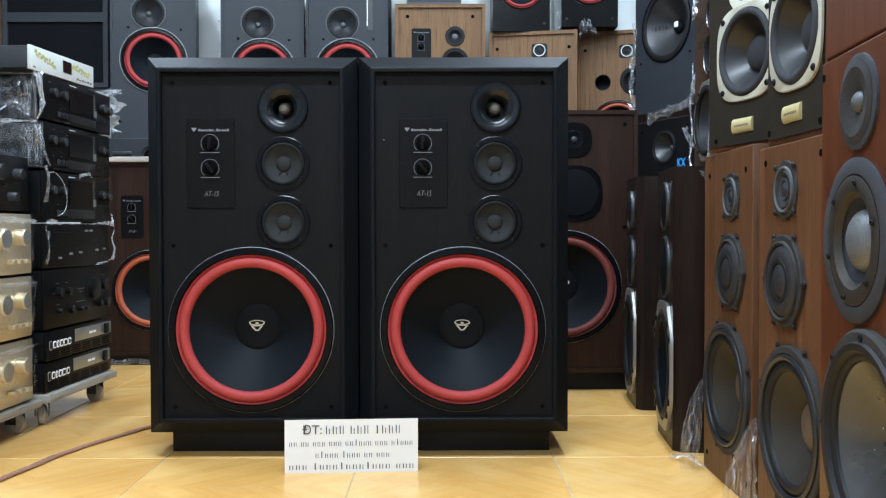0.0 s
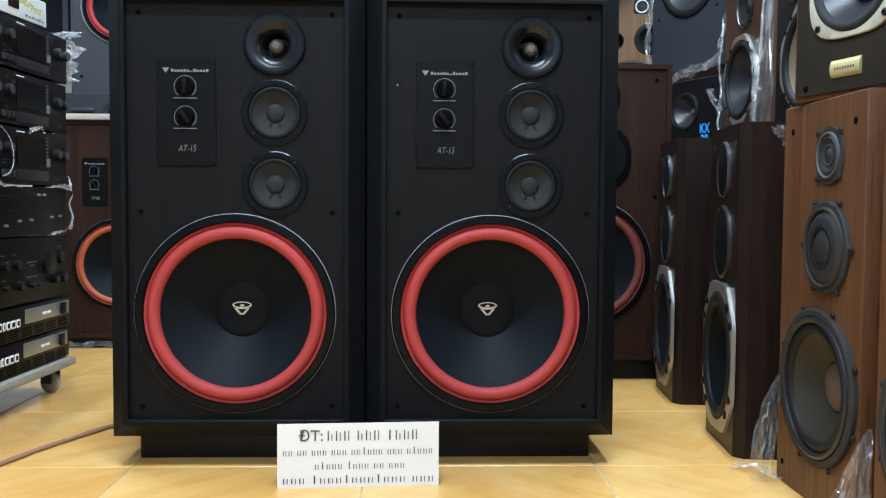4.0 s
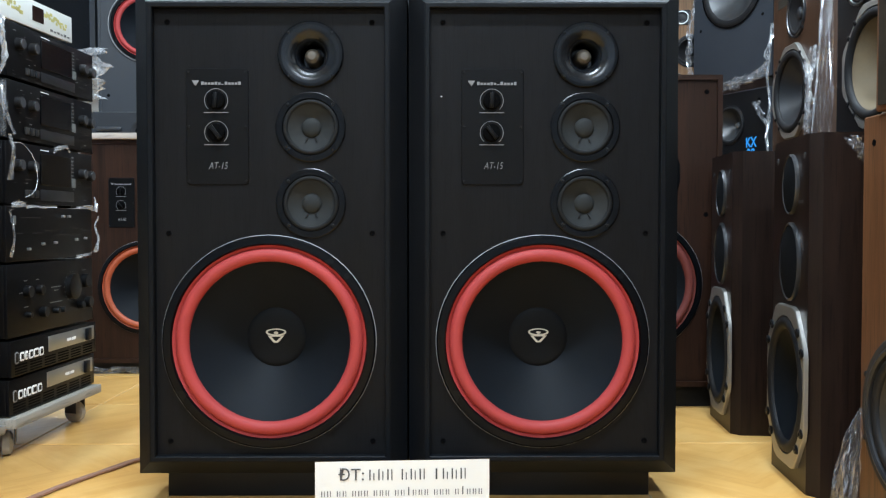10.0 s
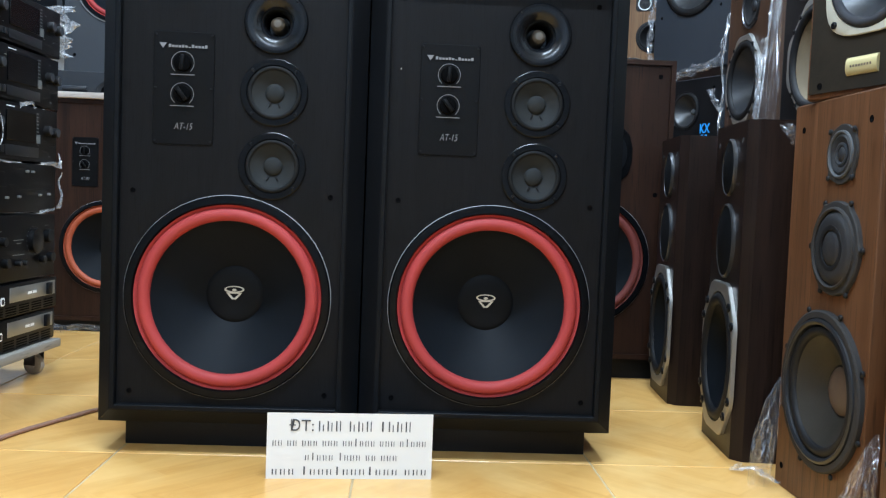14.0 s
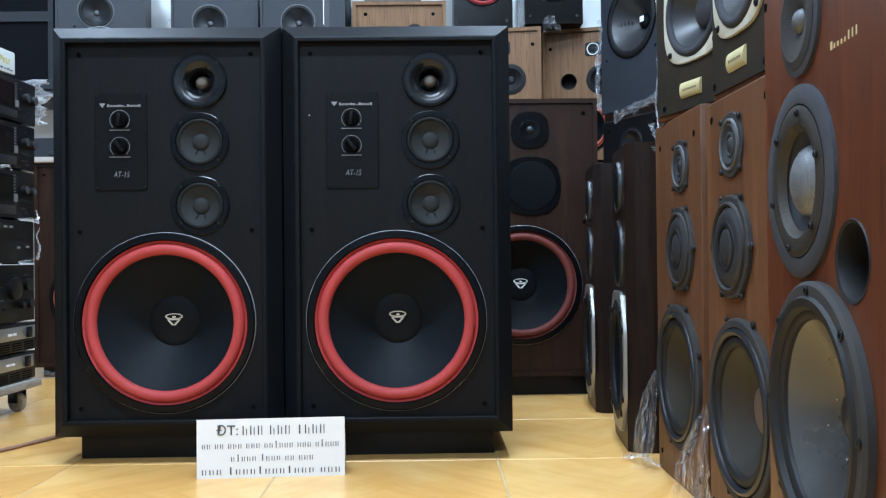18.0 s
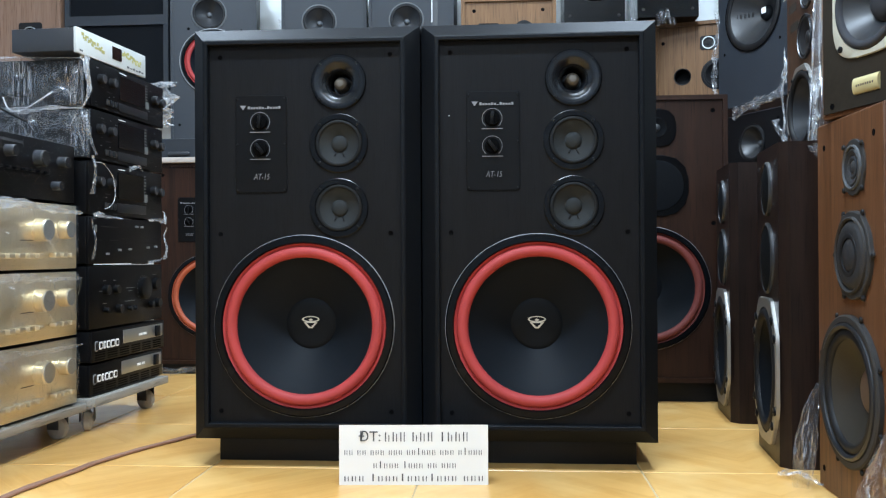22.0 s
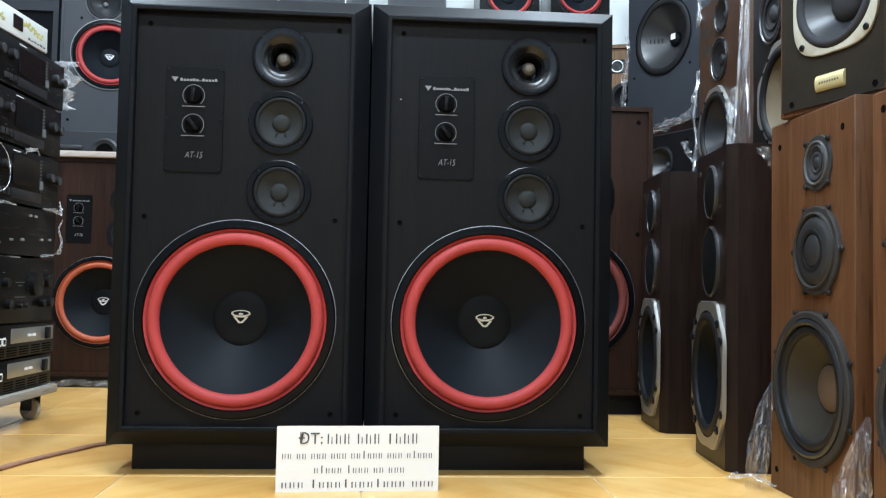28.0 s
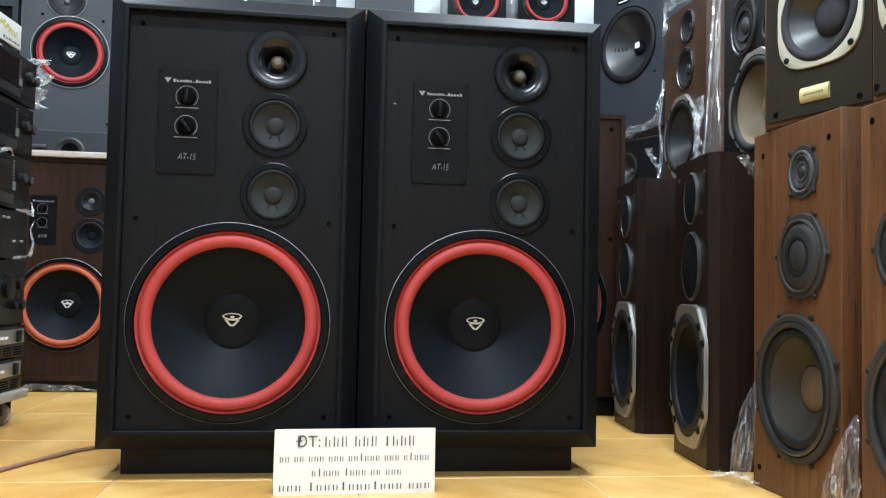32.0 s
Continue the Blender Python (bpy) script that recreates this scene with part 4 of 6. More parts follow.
def in_corner(*pts):
    return [CORNER @ Vector(p) for p in pts]


ob = cabinet("corner_loudspeaker", CORNER, 0.39, 0.28, 1.022, "black loudspeaker with blue lettering, standing in the corner", M_SLATEDARK, baffle=M_BLACK)
cone_driver(ob, 0.001, 0.900, 0.076, 0, cone=M_GLOSSCONE, frame=M_BLACK, cone_r=0.84, cap=0.20, cap_mat=M_ALUDOME, depth=0.045, screws=0)
lettering("KX", 0.051, M_BLUE, ob, pose(0.111, -0.0005, 0.8245) @ Matrix.Diagonal((0.76, 1, 1, 1)), bold=0.0010)
lettering("28", 0.050, M_BLUE, ob, pose(0.111, -0.0005, 0.783) @ Matrix.Diagonal((0.76, 1, 1, 1)), bold=0.0010)
for px in (-0.149, 0.149):
    screw(ob, px, 0.979, 0, 0.007, M_HOLE, "grille_socket")
ob = cabinet("corner_loudspeaker", CORNER @ pose(0.004, 0, 1.058), 0.412, 0.30, 0.90, "slate grey loudspeaker with a bare dark cone, stacked in the corner", M_SLATEDARK)
wf = cone_driver(ob, 0.006, 0.370, 0.157, 0, cone=M_GLOSSCONE, frame=M_FLANGE, cone_r=0.885, cap=0.22, depth=0.075, screws=0, cap_mat=M_CAP, name="woofer")
part("emblem", plate(0.026, 0.024, 0.003, 0.001, 0.010, 0.377, 0.052), M_WHITE, wf, "pale square emblem")
for k in range(6):
    bar(-0.128 + 0.014 * k, -0.120 + 0.014 * k, 0.368, 0.384, 0.010 + 0.0085 * k, wf, M_DUSTGREY, "stamped_mark")
for px in (-0.022, 0.121):
    lp = part("label_plate", plate(0.072, 0.066, 0.004, 0.002, px, 0.585, 0.0), M_BLACK, ob)
    bar(px - 0.026, px + 0.026, 0.560, 0.5645, -0.002, lp, M_WHITE)
    part("label_badge", plate(0.030, 0.018, 0.008, 0.0008, px, 0.592, -0.002), M_PANELGREY, lp)
for px in (-0.165, 0.158):
    screw(ob, px, 0.229, 0, 0.006, M_HOLE, "grille_socket")
pl = thing("spacer_slab", CORNER @ pose(0, 0, 1.022), "thin dark slab between two stacked loudspeakers", "slab")
part("slab", box(-0.185, 0.185, 0.004, 0.27, 0, 0.036), M_DARKWOOD, pl)

# shelf at the back left
sh = thing("wall_shelf", pose(-2.05, 4.0, 1.17), "plain dark wall shelf holding black cabinets", "shelf")
part("shelf_panel", box(-0.60, 0.56, 0.0, 0.36, 0, 0.028, 0.003), M_GREYSTEEL, sh)


def grille_box(m, h, label):
    gb = thing("black_cabinet", m, label, "loudspeaker", "black grilled cabinets on the shelf")
    part("cabinet_body", box(-0.24, 0.24, 0.004, 0.34, 0, h, 0.004), M_GREYBOX, gb)
    part("front_frame", loops([[(-0.24, 0.004, 0.0), (0.24, 0.004, 0.0), (0.24, 0.004, h), (-0.24, 0.004, h)], [(-0.24, -0.012, 0.0), (0.24, -0.012, 0.0), (0.24, -0.012, h), (-0.24, -0.012, h)],
                               [(-0.218, -0.012, 0.022), (0.218, -0.012, 0.022), (0.218, -0.012, h - 0.022), (-0.218, -0.012, h - 0.022)], [(-0.218, 0.003, 0.022), (0.218, 0.003, 0.022), (0.218, 0.003, h - 0.022), (-0.218, 0.003, h - 0.022)]]), M_GREYBOX, gb)
    part("grille", box(-0.216, 0.216, -0.002, 0.0035, 0.024, h - 0.024), M_GRILLE, gb)
    return gb


grille_box(pose(-1.745, 4.0, 1.198), 0.320, "black cabinet with a cloth grille on the wall shelf")
grille_box(pose(-1.745, 4.0, 1.518), 0.40, "black cabinet with a cloth grille stacked on another")
ob = cabinet("shelf_loudspeaker", pose(-2.20, 3.98, 1.198), 0.40, 0.32, 0.52, "light brown loudspeaker with a square tweeter, wrapped in film", M_PALEWOOD, inset=0.008, edge=0.016)
part("tweeter", plate(0.11, 0.115, 0.012, 0.003, 0.055, 0.262, 0.008), M_RUBBER, ob)
tw = part("tweeter_ring", lathe([(0.038, 0.003), (0.038, 0.006), (0.034, 0.006), (0.025, -0.004), (0, -0.006)], 0.055, 0.262, 0.008, 32), M_PANELGREY, ob)
part("tweeter_cone", lathe([(0.0338, 0.0055), (0.016, 0.004), (0, 0.007)], 0.055, 0.262, 0.008, 28), M_FLANGE, tw)


# ---------------------------------------------------------------- row along the right-hand side (facing -x)
def side_pose(x, y, z=0.0, turn=0.0):
    return pose(x, y, z, 0, 0, -90 + turn)


def ellipse_grille(sp, x, z, w, h, y=0.0, rim=M_DUSTGREY, mesh=M_GRILLE):
    g = part("grille_cap", lathe([(1.0, 0), (1.0, 0.005), (0.955, 0.008), (0.925, 0.006)], x, z, y, 40, w / 2, h / 2), rim, sp)
    part("mesh_cover", lathe([(0.93, 0.006), (0.6, 0.010), (0.3, 0.012), (0, 0.0125)], x, z, y, 32, w / 2, h / 2), mesh, g)
    return g


def metal_frame(sp, x, z, w, h, y, r_hole, mat, name="woofer", cut=0.3, cone=M_CONE, cap_mat=None, holes=8, thick=0.008, depth=0.05, cap=0.3, roll_mat=M_RUBBER, tall=1.0, ears=False, bore=0.0065):
    """A driver on an eight-sided metal frame."""
    n = 48
    def outline(yy, k):
        pts = []
        for i in range(n):
            a = 2 * math.pi * i / n
            c, s = math.cos(a), math.sin(a)
            q = 1 / max(abs(c) / (w / 2), abs(s) / (h / 2), (abs(c) / (w / 2) + abs(s) / (h / 2)) / (2 - cut * 1.0))
            if ears:
                q = w * 0.482 / (abs(c) ** 3.4 + abs(s) ** 3.4) ** (1 / 3.4)
            pts.append((x + c * q * k, yy, z + s * q * k))
        return pts
    def circle(yy, r):
        return [(x + r * math.cos(2 * math.pi * i / n), yy, z + tall * r * math.sin(2 * math.pi * i / n)) for i in range(n)]
    opening(sp, x, z, r_hole * 0.99, r_hole * 0.99 * tall)
    d = part(name, loops([outline(y, 1), outline(y - thick * 0.8, 1), outline(y - thick, 0.985), circle(y - thick, r_hole), circle(y + 0.002, r_hole * 0.985)]), mat, sp)
    part("surround", lathe(roll(r_hole * 0.80, r_hole * 0.99, r_hole * 0.09, 8), x, z, y - thick * 0.3, 48, 1.0, tall), roll_mat, d)
    rc = r_hole * cap
    part("cone", lathe([(r_hole * 0.81, 0.002), (r_hole * 0.6, -depth * 0.45), (rc, -depth)], x, z, y, 48, 1.0, tall), cone, d)
    part("dust_cap", lathe(dome(rc * 1.02, rc * 0.5, -depth), x, z, y, 28, 1.0, tall), cap_mat or cone, d)
    for k in range(holes):
        a = 2 * math.pi * (k // 2) / (holes / 2) + math.pi / 4 + (0.16 if k % 2 else -0.16)
        q = 1 / max(abs(math.cos(a)) / (w / 2), abs(math.sin(a)) / (h / 2), (abs(math.cos(a)) / (w / 2) + abs(math.sin(a)) / (h / 2)) / (2 - cut))
        rr = (q + r_hole / math.hypot(math.cos(a), math.sin(a) / tall)) / 2
        screw(d, x + rr * math.cos(a), z + rr * math.sin(a), y - thick + 0.0005, bore, M_BLACK)
    return d


def dark_speaker(m, label, h):
    sp = thing("floor_loudspeaker", m, label, "loudspeaker", "dark veneered loudspeakers in a row")
    w, d, c = 0.13, 0.245, 0.020
    bm = bmesh.new()
    pts = [(-w, d), (-w, c), (-w + c, 0), (w - c, 0), (w, c), (w, d)]
    lo, hi = [bm.verts.new((*p, 0)) for p in pts], [bm.verts.new((*p, h)) for p in pts]
    for k in (0, 1, 3, 4, 5):
        bm.faces.new((lo[k], lo[(k + 1) % 6], hi[(k + 1) % 6], hi[k]))
    bm.faces.new(lo[::-1])
    bm.faces.new(hi)
    part("cabinet_body", bm, M_DARKWOOD, sp, angle=15)
    baffle_part(sp, -w + c, w - c, 0, h, 0, 0.003, M_DARKWOOD)
    ellipse_grille(sp, 0.012, 0.602, 0.088, 0.122, 0.0, M_SHINYRIM)
    ellipse_grille(sp, 0.012, 0.446, 0.118, 0.160, 0.0, M_SHINYRIM)
    metal_frame(sp, 0.0, 0.195, 0.238, 0.325, 0, 0.114, M_ALU, tall=1.24, cut=0.5, thick=0.009, cone=M_CONE, depth=0.04, cap=0.35, roll_mat=M_RUBBER, cap_mat=M_BROWNCONE, bore=0.0095)
    for px in (-0.085, 0.085):
        screw(sp, px, 0.655, 0, 0.006, M_GREYSTEEL, "grille_socket")
    bar(0.05, 0.078, 0.563, 0.569, 0, sp, M_GREYSTEEL)
    return sp


dark_speaker(side_pose(0.590, 2.217, 0, -5), "dark veneered loudspeaker with a silver-framed woofer, beside teak speakers", 0.695)
dark_speaker(side_pose(0.612, 2.712, 0, -5), "dark veneered loudspeaker with a silver-framed woofer, beside another alike", 0.701)


def bolts(parent, x, z, r, angles, y, size=0.0052):
    """Domed bolt heads standing proud on lugs."""
    for a in angles:
        px, pz = x + r * math.cos(radians(a)), z + r * math.sin(radians(a))
        part("bolt", lathe([(size, 0), (size, 0.0022), (size * 0.8, 0.0036), (size * 0.35, 0.0044), (0, 0.0045)], px, pz, y, 12), M_RUBBER, parent)


def lugged(sp, name, x, z, r, lip, r_in, angles, lug, r_bolt, width=11.0, material=M_DUSTGREY):
    """A turned flange that swells into lugs for its bolts."""
    bm = lathe([(r, 0), (r, lip * 0.75), (r * 0.975, lip), (r_in * 1.02, lip), (r_in, lip * 0.4), (r_in * 0.99, -0.006)], x, z, 0, 96)
    for v in bm.verts:
        dx, dz = v.co.x - x, v.co.z - z
        if math.hypot(dx, dz) > r * 0.95:
            a = math.degrees(math.atan2(dz, dx))
            off = min(abs((a - q + 180) % 360 - 180) for q in angles)
            k = 1 + lug * math.exp(-(off / width) ** 2)
            v.co.x, v.co.z = x + dx * k, z + dz * k
    opening(sp, x, z, r_in * 0.995)
    d = part(name, bm, material, sp)
    bolts(d, x, z, r_bolt, angles, -0.003 if r_bolt > r * 1.02 else -lip * 0.85)
    return d


def ring_of(parent, x, z, r0, r1, y0, rise, material, name="ring", n=56):
    return part(name, lathe([(r1, y0), (r1 * 0.99, y0 + rise * 0.8), ((r0 + r1) / 2, y0 + rise), (r0 * 1.01, y0 + rise * 0.7), (r0, y0 - 0.002)], x, z, 0, n), material, parent)


def teak_speaker(m, label, off, woof=0.0, h=0.703, w=0.290):
    """off: how far tweeter and midrange stand from the middle; the pair is mirrored."""
    sp = cabinet("floor_loudspeaker", m, w, 0.34, h, label, M_TEAK, group="teak loudspeakers in a row")
    tw = lugged(sp, "tweeter", off, 0.609, 0.0500, 0.004, 0.0375, (45, 135, 225, 315), 0.12, 0.0550, 7)
    ring_of(tw, off, 0.609, 0.0345, 0.0400, 0.003, 0.005, M_PALERING)
    part("screen", lathe([(0.0355, 0.003), (0.030, 0.0065), (0.024, 0.0050), (0.0185, 0.0020)], off, 0.609, 0, 48), M_SCREEN, tw)
    ring_of(tw, off, 0.609, 0.0130, 0.0200, 0.001, 0.0045, M_GREYSTEEL)
    part("dome", lathe(dome(0.0135, 0.0060, 0.0005), off, 0.609, 0, 28), M_SCREEN, tw)
    md = lugged(sp, "midrange", off, 0.4535, 0.0790, 0.008, 0.0640, (0, 60, 120, 180, 240, 300), 0.06, 0.0855, 4)
    ring_of(md, off, 0.4535, 0.0620, 0.0690, 0.006, 0.007, M_DUSTGREY)
    part("screen", lathe([(0.0625, 0.006), (0.056, 0.0115), (0.047, 0.0135), (0.038, 0.0130)], off, 0.4535, 0, 56), M_SCREEN, md)
    ring_of(md, off, 0.4535, 0.0300, 0.0385, 0.0115, 0.003, M_RUBBER)
    part("dust_cap", lathe(dome(0.0305, 0.0075, 0.0090), off, 0.4535, 0, 40), M_SCREEN, md)
    wf = lugged(sp, "woofer", woof, 0.2095, 0.1375, 0.010, 0.1220, tuple(22.5 + 45 * k for k in range(8)), 0.0, 0.1430)
    ring_of(wf, woof, 0.2095, 0.1115, 0.1235, 0.004, 0.010, M_GREYCONE, "gasket")
    part("surround", lathe(roll(0.0930, 0.1120, 0.0085, 8, 0.001), woof, 0.2095, 0, 56), M_RUBBER, wf)
    part("cone", lathe([(0.0935, 0.001), (0.079, -0.010), (0.060, -0.023), (0.0405, -0.036)], woof, 0.2095, 0, 56), M_BROWNCONE, wf)
    part("dust_cap", lathe(dome(0.0425, 0.012, -0.036), woof, 0.2095, 0, 40), M_TANCAP, wf, "tan dust cap")
    ring_of(wf, woof, 0.2095, 0.0405, 0.0450, -0.0365, 0.004, M_RUBBER, "cap_seam", 40)
    for px, pz in ((-0.114, 0.660), (0.114, 0.660), (-0.125, 0.04), (0.125, 0.04)):
        screw(sp, px, pz, 0, 0.006, M_HOLE, "grille_socket")
    return sp


teak_speaker(side_pose(0.614, 1.8145), "teak veneered three-way loudspeaker with grey driver rings", 0.033, 0.010, 0.707, 0.303)
teak_speaker(side_pose(0.600, 1.445), "teak veneered three-way loudspeaker next to a cherry one", -0.020, 0.012, 0.689)

ob = cabinet("floor_loudspeaker", side_pose(0.566, 1.103, 0, -5), 0.375, 0.36, 0.788, "large glossy cherry loudspeaker with a domed midrange and a port", M_CHERRY, group="cherry cabinets")
wf = cone_driver(ob, -0.002, 0.262, 0.150, 0, cone=M_DUSTCONE, frame=M_DUSTGREY, roll_mat=M_RUBBER, cone_r=0.76, cap=0.3, cap_mat=M_GREYCONE, depth=0.045, name="woofer", screws=8, screw_r=0.93, lip=0.012)
part("gasket", lathe([(0.134, 0.012), (0.131, 0.016), (0.122, 0.015), (0.116, 0.006)], -0.002, 0.262, 0, 56), M_RUBBER, wf)
fleck = random.Random(9)
for k in range(7):
    a, q = fleck.uniform(0, 6.28), fleck.uniform(0.03, 0.08)
    part("dust_fleck", lathe(dome(0.0012, 0.0008, 0, 3), -0.002 + q * math.cos(a), 0.262 + q * math.sin(a), 0.004 + (0.108 - q) * 0.55, 6), M_WHITE, wf)
opening(ob, -0.050, 0.526, 0.084)
md = part("dome_midrange", lathe([(0.112, 0), (0.112, 0.004), (0.106, 0.007), (0.090, 0.006), (0.088, 0.003), (0.060, -0.004), (0.046, -0.014), (0.03, -0.016)], -0.050, 0.526, 0, 56), M_DUSTBLUE, ob)
part("mesh_ring", lathe([(0.088, 0.006), (0.080, 0.009), (0.066, 0.007), (0.058, -0.002)], -0.050, 0.526, 0, 48), M_DOTBROWN, md, "brown perforated ring")
part("dome", lathe(dome(0.043, 0.024, -0.014, 8), -0.050, 0.526, 0, 40), M_DOTDOME, md, "silvery mesh dome")
for k in range(6):
    screw(md, -0.050 + 0.079 * math.cos(k * math.pi / 3 + 0.3), 0.526 + 0.079 * math.sin(k * math.pi / 3 + 0.3), -0.010, 0.0045)
opening(ob, -0.043, 0.711, 0.032)
tw = part("dome_tweeter", lathe([(0.064, 0), (0.064, 0.004), (0.058, 0.006), (0.040, 0.005), (0.030, 0.0), (0.014, -0.002)], -0.043, 0.711, 0, 48), M_DUSTBLUE, ob)
part("dome", lathe(dome(0.015, 0.012, -0.002, 6), -0.043, 0.711, 0, 24), M_ALUDOME, tw)
bm = lathe([(0.056, 0.0065), (0.046, 0.0090), (0.034, 0.007), (0.016, 0.001)], -0.043, 0.711, 0, 120)
for v in bm.verts:
    if round(math.degrees(math.atan2(v.co.z - 0.711, v.co.x + 0.043)) / (360 / 120)) % 2:
        v.co.y -= 0.0002
part("ribbed_screen", bm, M_DUSTGREY, tw, "ring of fine radial ribs", 10)
opening(ob, 0.096, 0.434, 0.041)
part("port", lathe([(0.0435, 0.0), (0.0425, 0.0015), (0.039, 0.0), (0.037, -0.01), (0.036, -0.09), (0, -0.09)], 0.096, 0.434, 0, 36), M_RUBBER, ob)
for k, (wd, up) in enumerate(((0.010, 0.014), (0.006, 0.008), (0.007, 0.008), (0.006, 0.008), (0.005, 0.008), (0.005, 0.015), (0.005, 0.015), (0.005, 0.015))):
    bar(0.046 + k * 0.0095, 0.046 + k * 0.0095 + wd * 0.55, 0.656, 0.656 + up * 0.62, 0, ob, M_BRASS, "gilt_bar")
screw(ob, -0.178, 0.765, 0, 0.006, M_HOLE, "grille_socket")
ob = cabinet("stacked_cabinet", side_pose(0.570, 1.101, 0.792, -5), 0.375, 0.36, 0.62, "plain cherry cabinet stacked on a cherry loudspeaker", M_CHERRY, group="cherry cabinets")


def gold_speaker(m, label, w, lift):
    sp = thing("bookshelf_loudspeaker", m, label, "loudspeaker", "black and gold bookshelf loudspeakers")
    h, d = 0.44, 0.26
    part("cabinet_body", open_front(box(-w, w, 0.0, d, 0, h, 0.004)), M_TEAK, sp)
    part("edge_frame", loops([[(sx * (w - i), yy, hz) for sx, hz in ((-1, i), (1, i), (1, h - i), (-1, h - i))] for i, yy in ((0.004, 0.0), (0.010, 0.0), (0.010, 0.002))]), M_TEAK, sp)
    baffle_part(sp, -w + 0.0098, w - 0.0098, 0.0098, h - 0.0098, -0.004, 0.006, M_BAFFLE)
    metal_frame(sp, 0.009, 0.183 + lift, 0.204, 0.204, -0.004, 0.090, M_CHAMP, ears=True, cut=0.44, cone=M_GREYCONE, cap_mat=M_DUSTBLUE, holes=0, thick=0.005, depth=0.035, cap=0.42, roll_mat=M_DUSTBLUE)
    for a in (45, 135, 225, 315):
        screw(sp, 0.009 + 0.1050 * math.cos(radians(a)), 0.183 + lift + 0.1050 * math.sin(radians(a)), -0.009, 0.0062, M_BLACK)
    arc = [(0.015 * math.cos(radians(q)), -0.004 - 0.006 * math.sin(radians(q))) for q in range(0, 181, 15)]
    bm = bmesh.new()
    ends = [[bm.verts.new((px, py, 0.047 + pz)) for pz, py in arc] for px in (-0.0335, 0.0335)]
    for k in range(len(arc) - 1):
        bm.faces.new((ends[0][k], ends[0][k + 1], ends[1][k + 1], ends[1][k]))
    bm.faces.new(ends[0])
    bm.faces.new(ends[1][::-1])
    bmesh.ops.recalc_face_normals(bm, faces=bm.faces[:])
    pl = part("name_plate", bm, M_BRASS, sp, "small gilt name plate")
    for k in range(8):
        bar(-0.023 + 0.006 * k, -0.0195 + 0.006 * k, 0.0445, 0.0485, -0.0098, pl, M_TANCAP, "raised_letter_bar")
    cone_driver(sp, 0, 0.33, 0.05, -0.004, cone=M_GREYCONE, frame=M_GOLD, name="tweeter", cone_r=0.5, screws=0)
    for px in (-0.097, 0.097):
        screw(sp, px, 0.022, -0.004, 0.006, M_HOLE, "grille_socket")
    return sp


gold_speaker(side_pose(0.638, 1.776, 0.709, 15.5), "black-fronted bookshelf loudspeaker with a gold woofer frame, turned outwards", 0.133, 0.012)
gold_speaker(side_pose(0.611, 1.456, 0.691, 2), "black-fronted bookshelf loudspeaker with a gold woofer frame, next to cherry wood", 0.1135, 0.0)

# taller loudspeakers behind the dark ones
ob = cabinet("wrapped_loudspeaker", side_pose(1.02, 3.250), 0.36, 0.34, 1.43, "tall brown loudspeaker partly wrapped in clear film", M_WRAPWOOD)
metal_frame(ob, -0.012, 0.950, 0.284, 0.300, 0, 0.134, M_ALU, cut=0.66, cone=M_GREYCONE, depth=0.055, holes=8, thick=0.012)
for px, pz, rr in ((0.012, 1.195, 0.077), (0.030, 1.345, 0.060)):
    cone_driver(ob, px, pz, rr, 0, cone=M_RUBBER, frame=M_SHINYRIM, cone_r=0.80, cap=0.34, cap_mat=M_GREYCONE, depth=0.012, screws=4, sx=0.9, screw_r=1.0, lip=0.007, lugs=0.08)
for px, pz in ((-0.09, 1.24), (-0.105, 1.31)):
    bar(px - 0.05, px + 0.03, pz, pz + 0.03, 0, ob, M_BROWNCONE, "worn_patch")
ob = cabinet("floor_loudspeaker", side_pose(0.875, 2.460), 0.36, 0.26, 1.36, "tall black loudspeaker with a cream woofer cone", M_BLACK)
metal_frame(ob, 0.012, 0.890, 0.286, 0.290, 0, 0.131, M_ALU, cut=0.66, cone=M_CREAM, cap_mat=M_CREAMCAP, depth=0.05, holes=8, cap=0.36, thick=0.010)
md = cone_driver(ob, -0.060, 1.124, 0.084, 0, cone=M_SCREEN, frame=M_SHINYRIM, cone_r=0.80, cap=0.36, cap_mat=M_SCREEN, depth=0.006, screws=4, sx=0.84, screw_r=1.0, lip=0.007, lugs=0.09)
ring_of(md, -0.060, 1.124, 0.040, 0.046, 0.0, 0.003, M_RUBBER)
opening(ob, 0.076, 1.085, 0.034)
part("port", lathe([(0.040, 0), (0.040, 0.003), (0.034, 0.003), (0.032, 0.0), (0.031, -0.08), (0, -0.08)], 0.076, 1.085, 0, 28), M_DUSTGREY, ob)


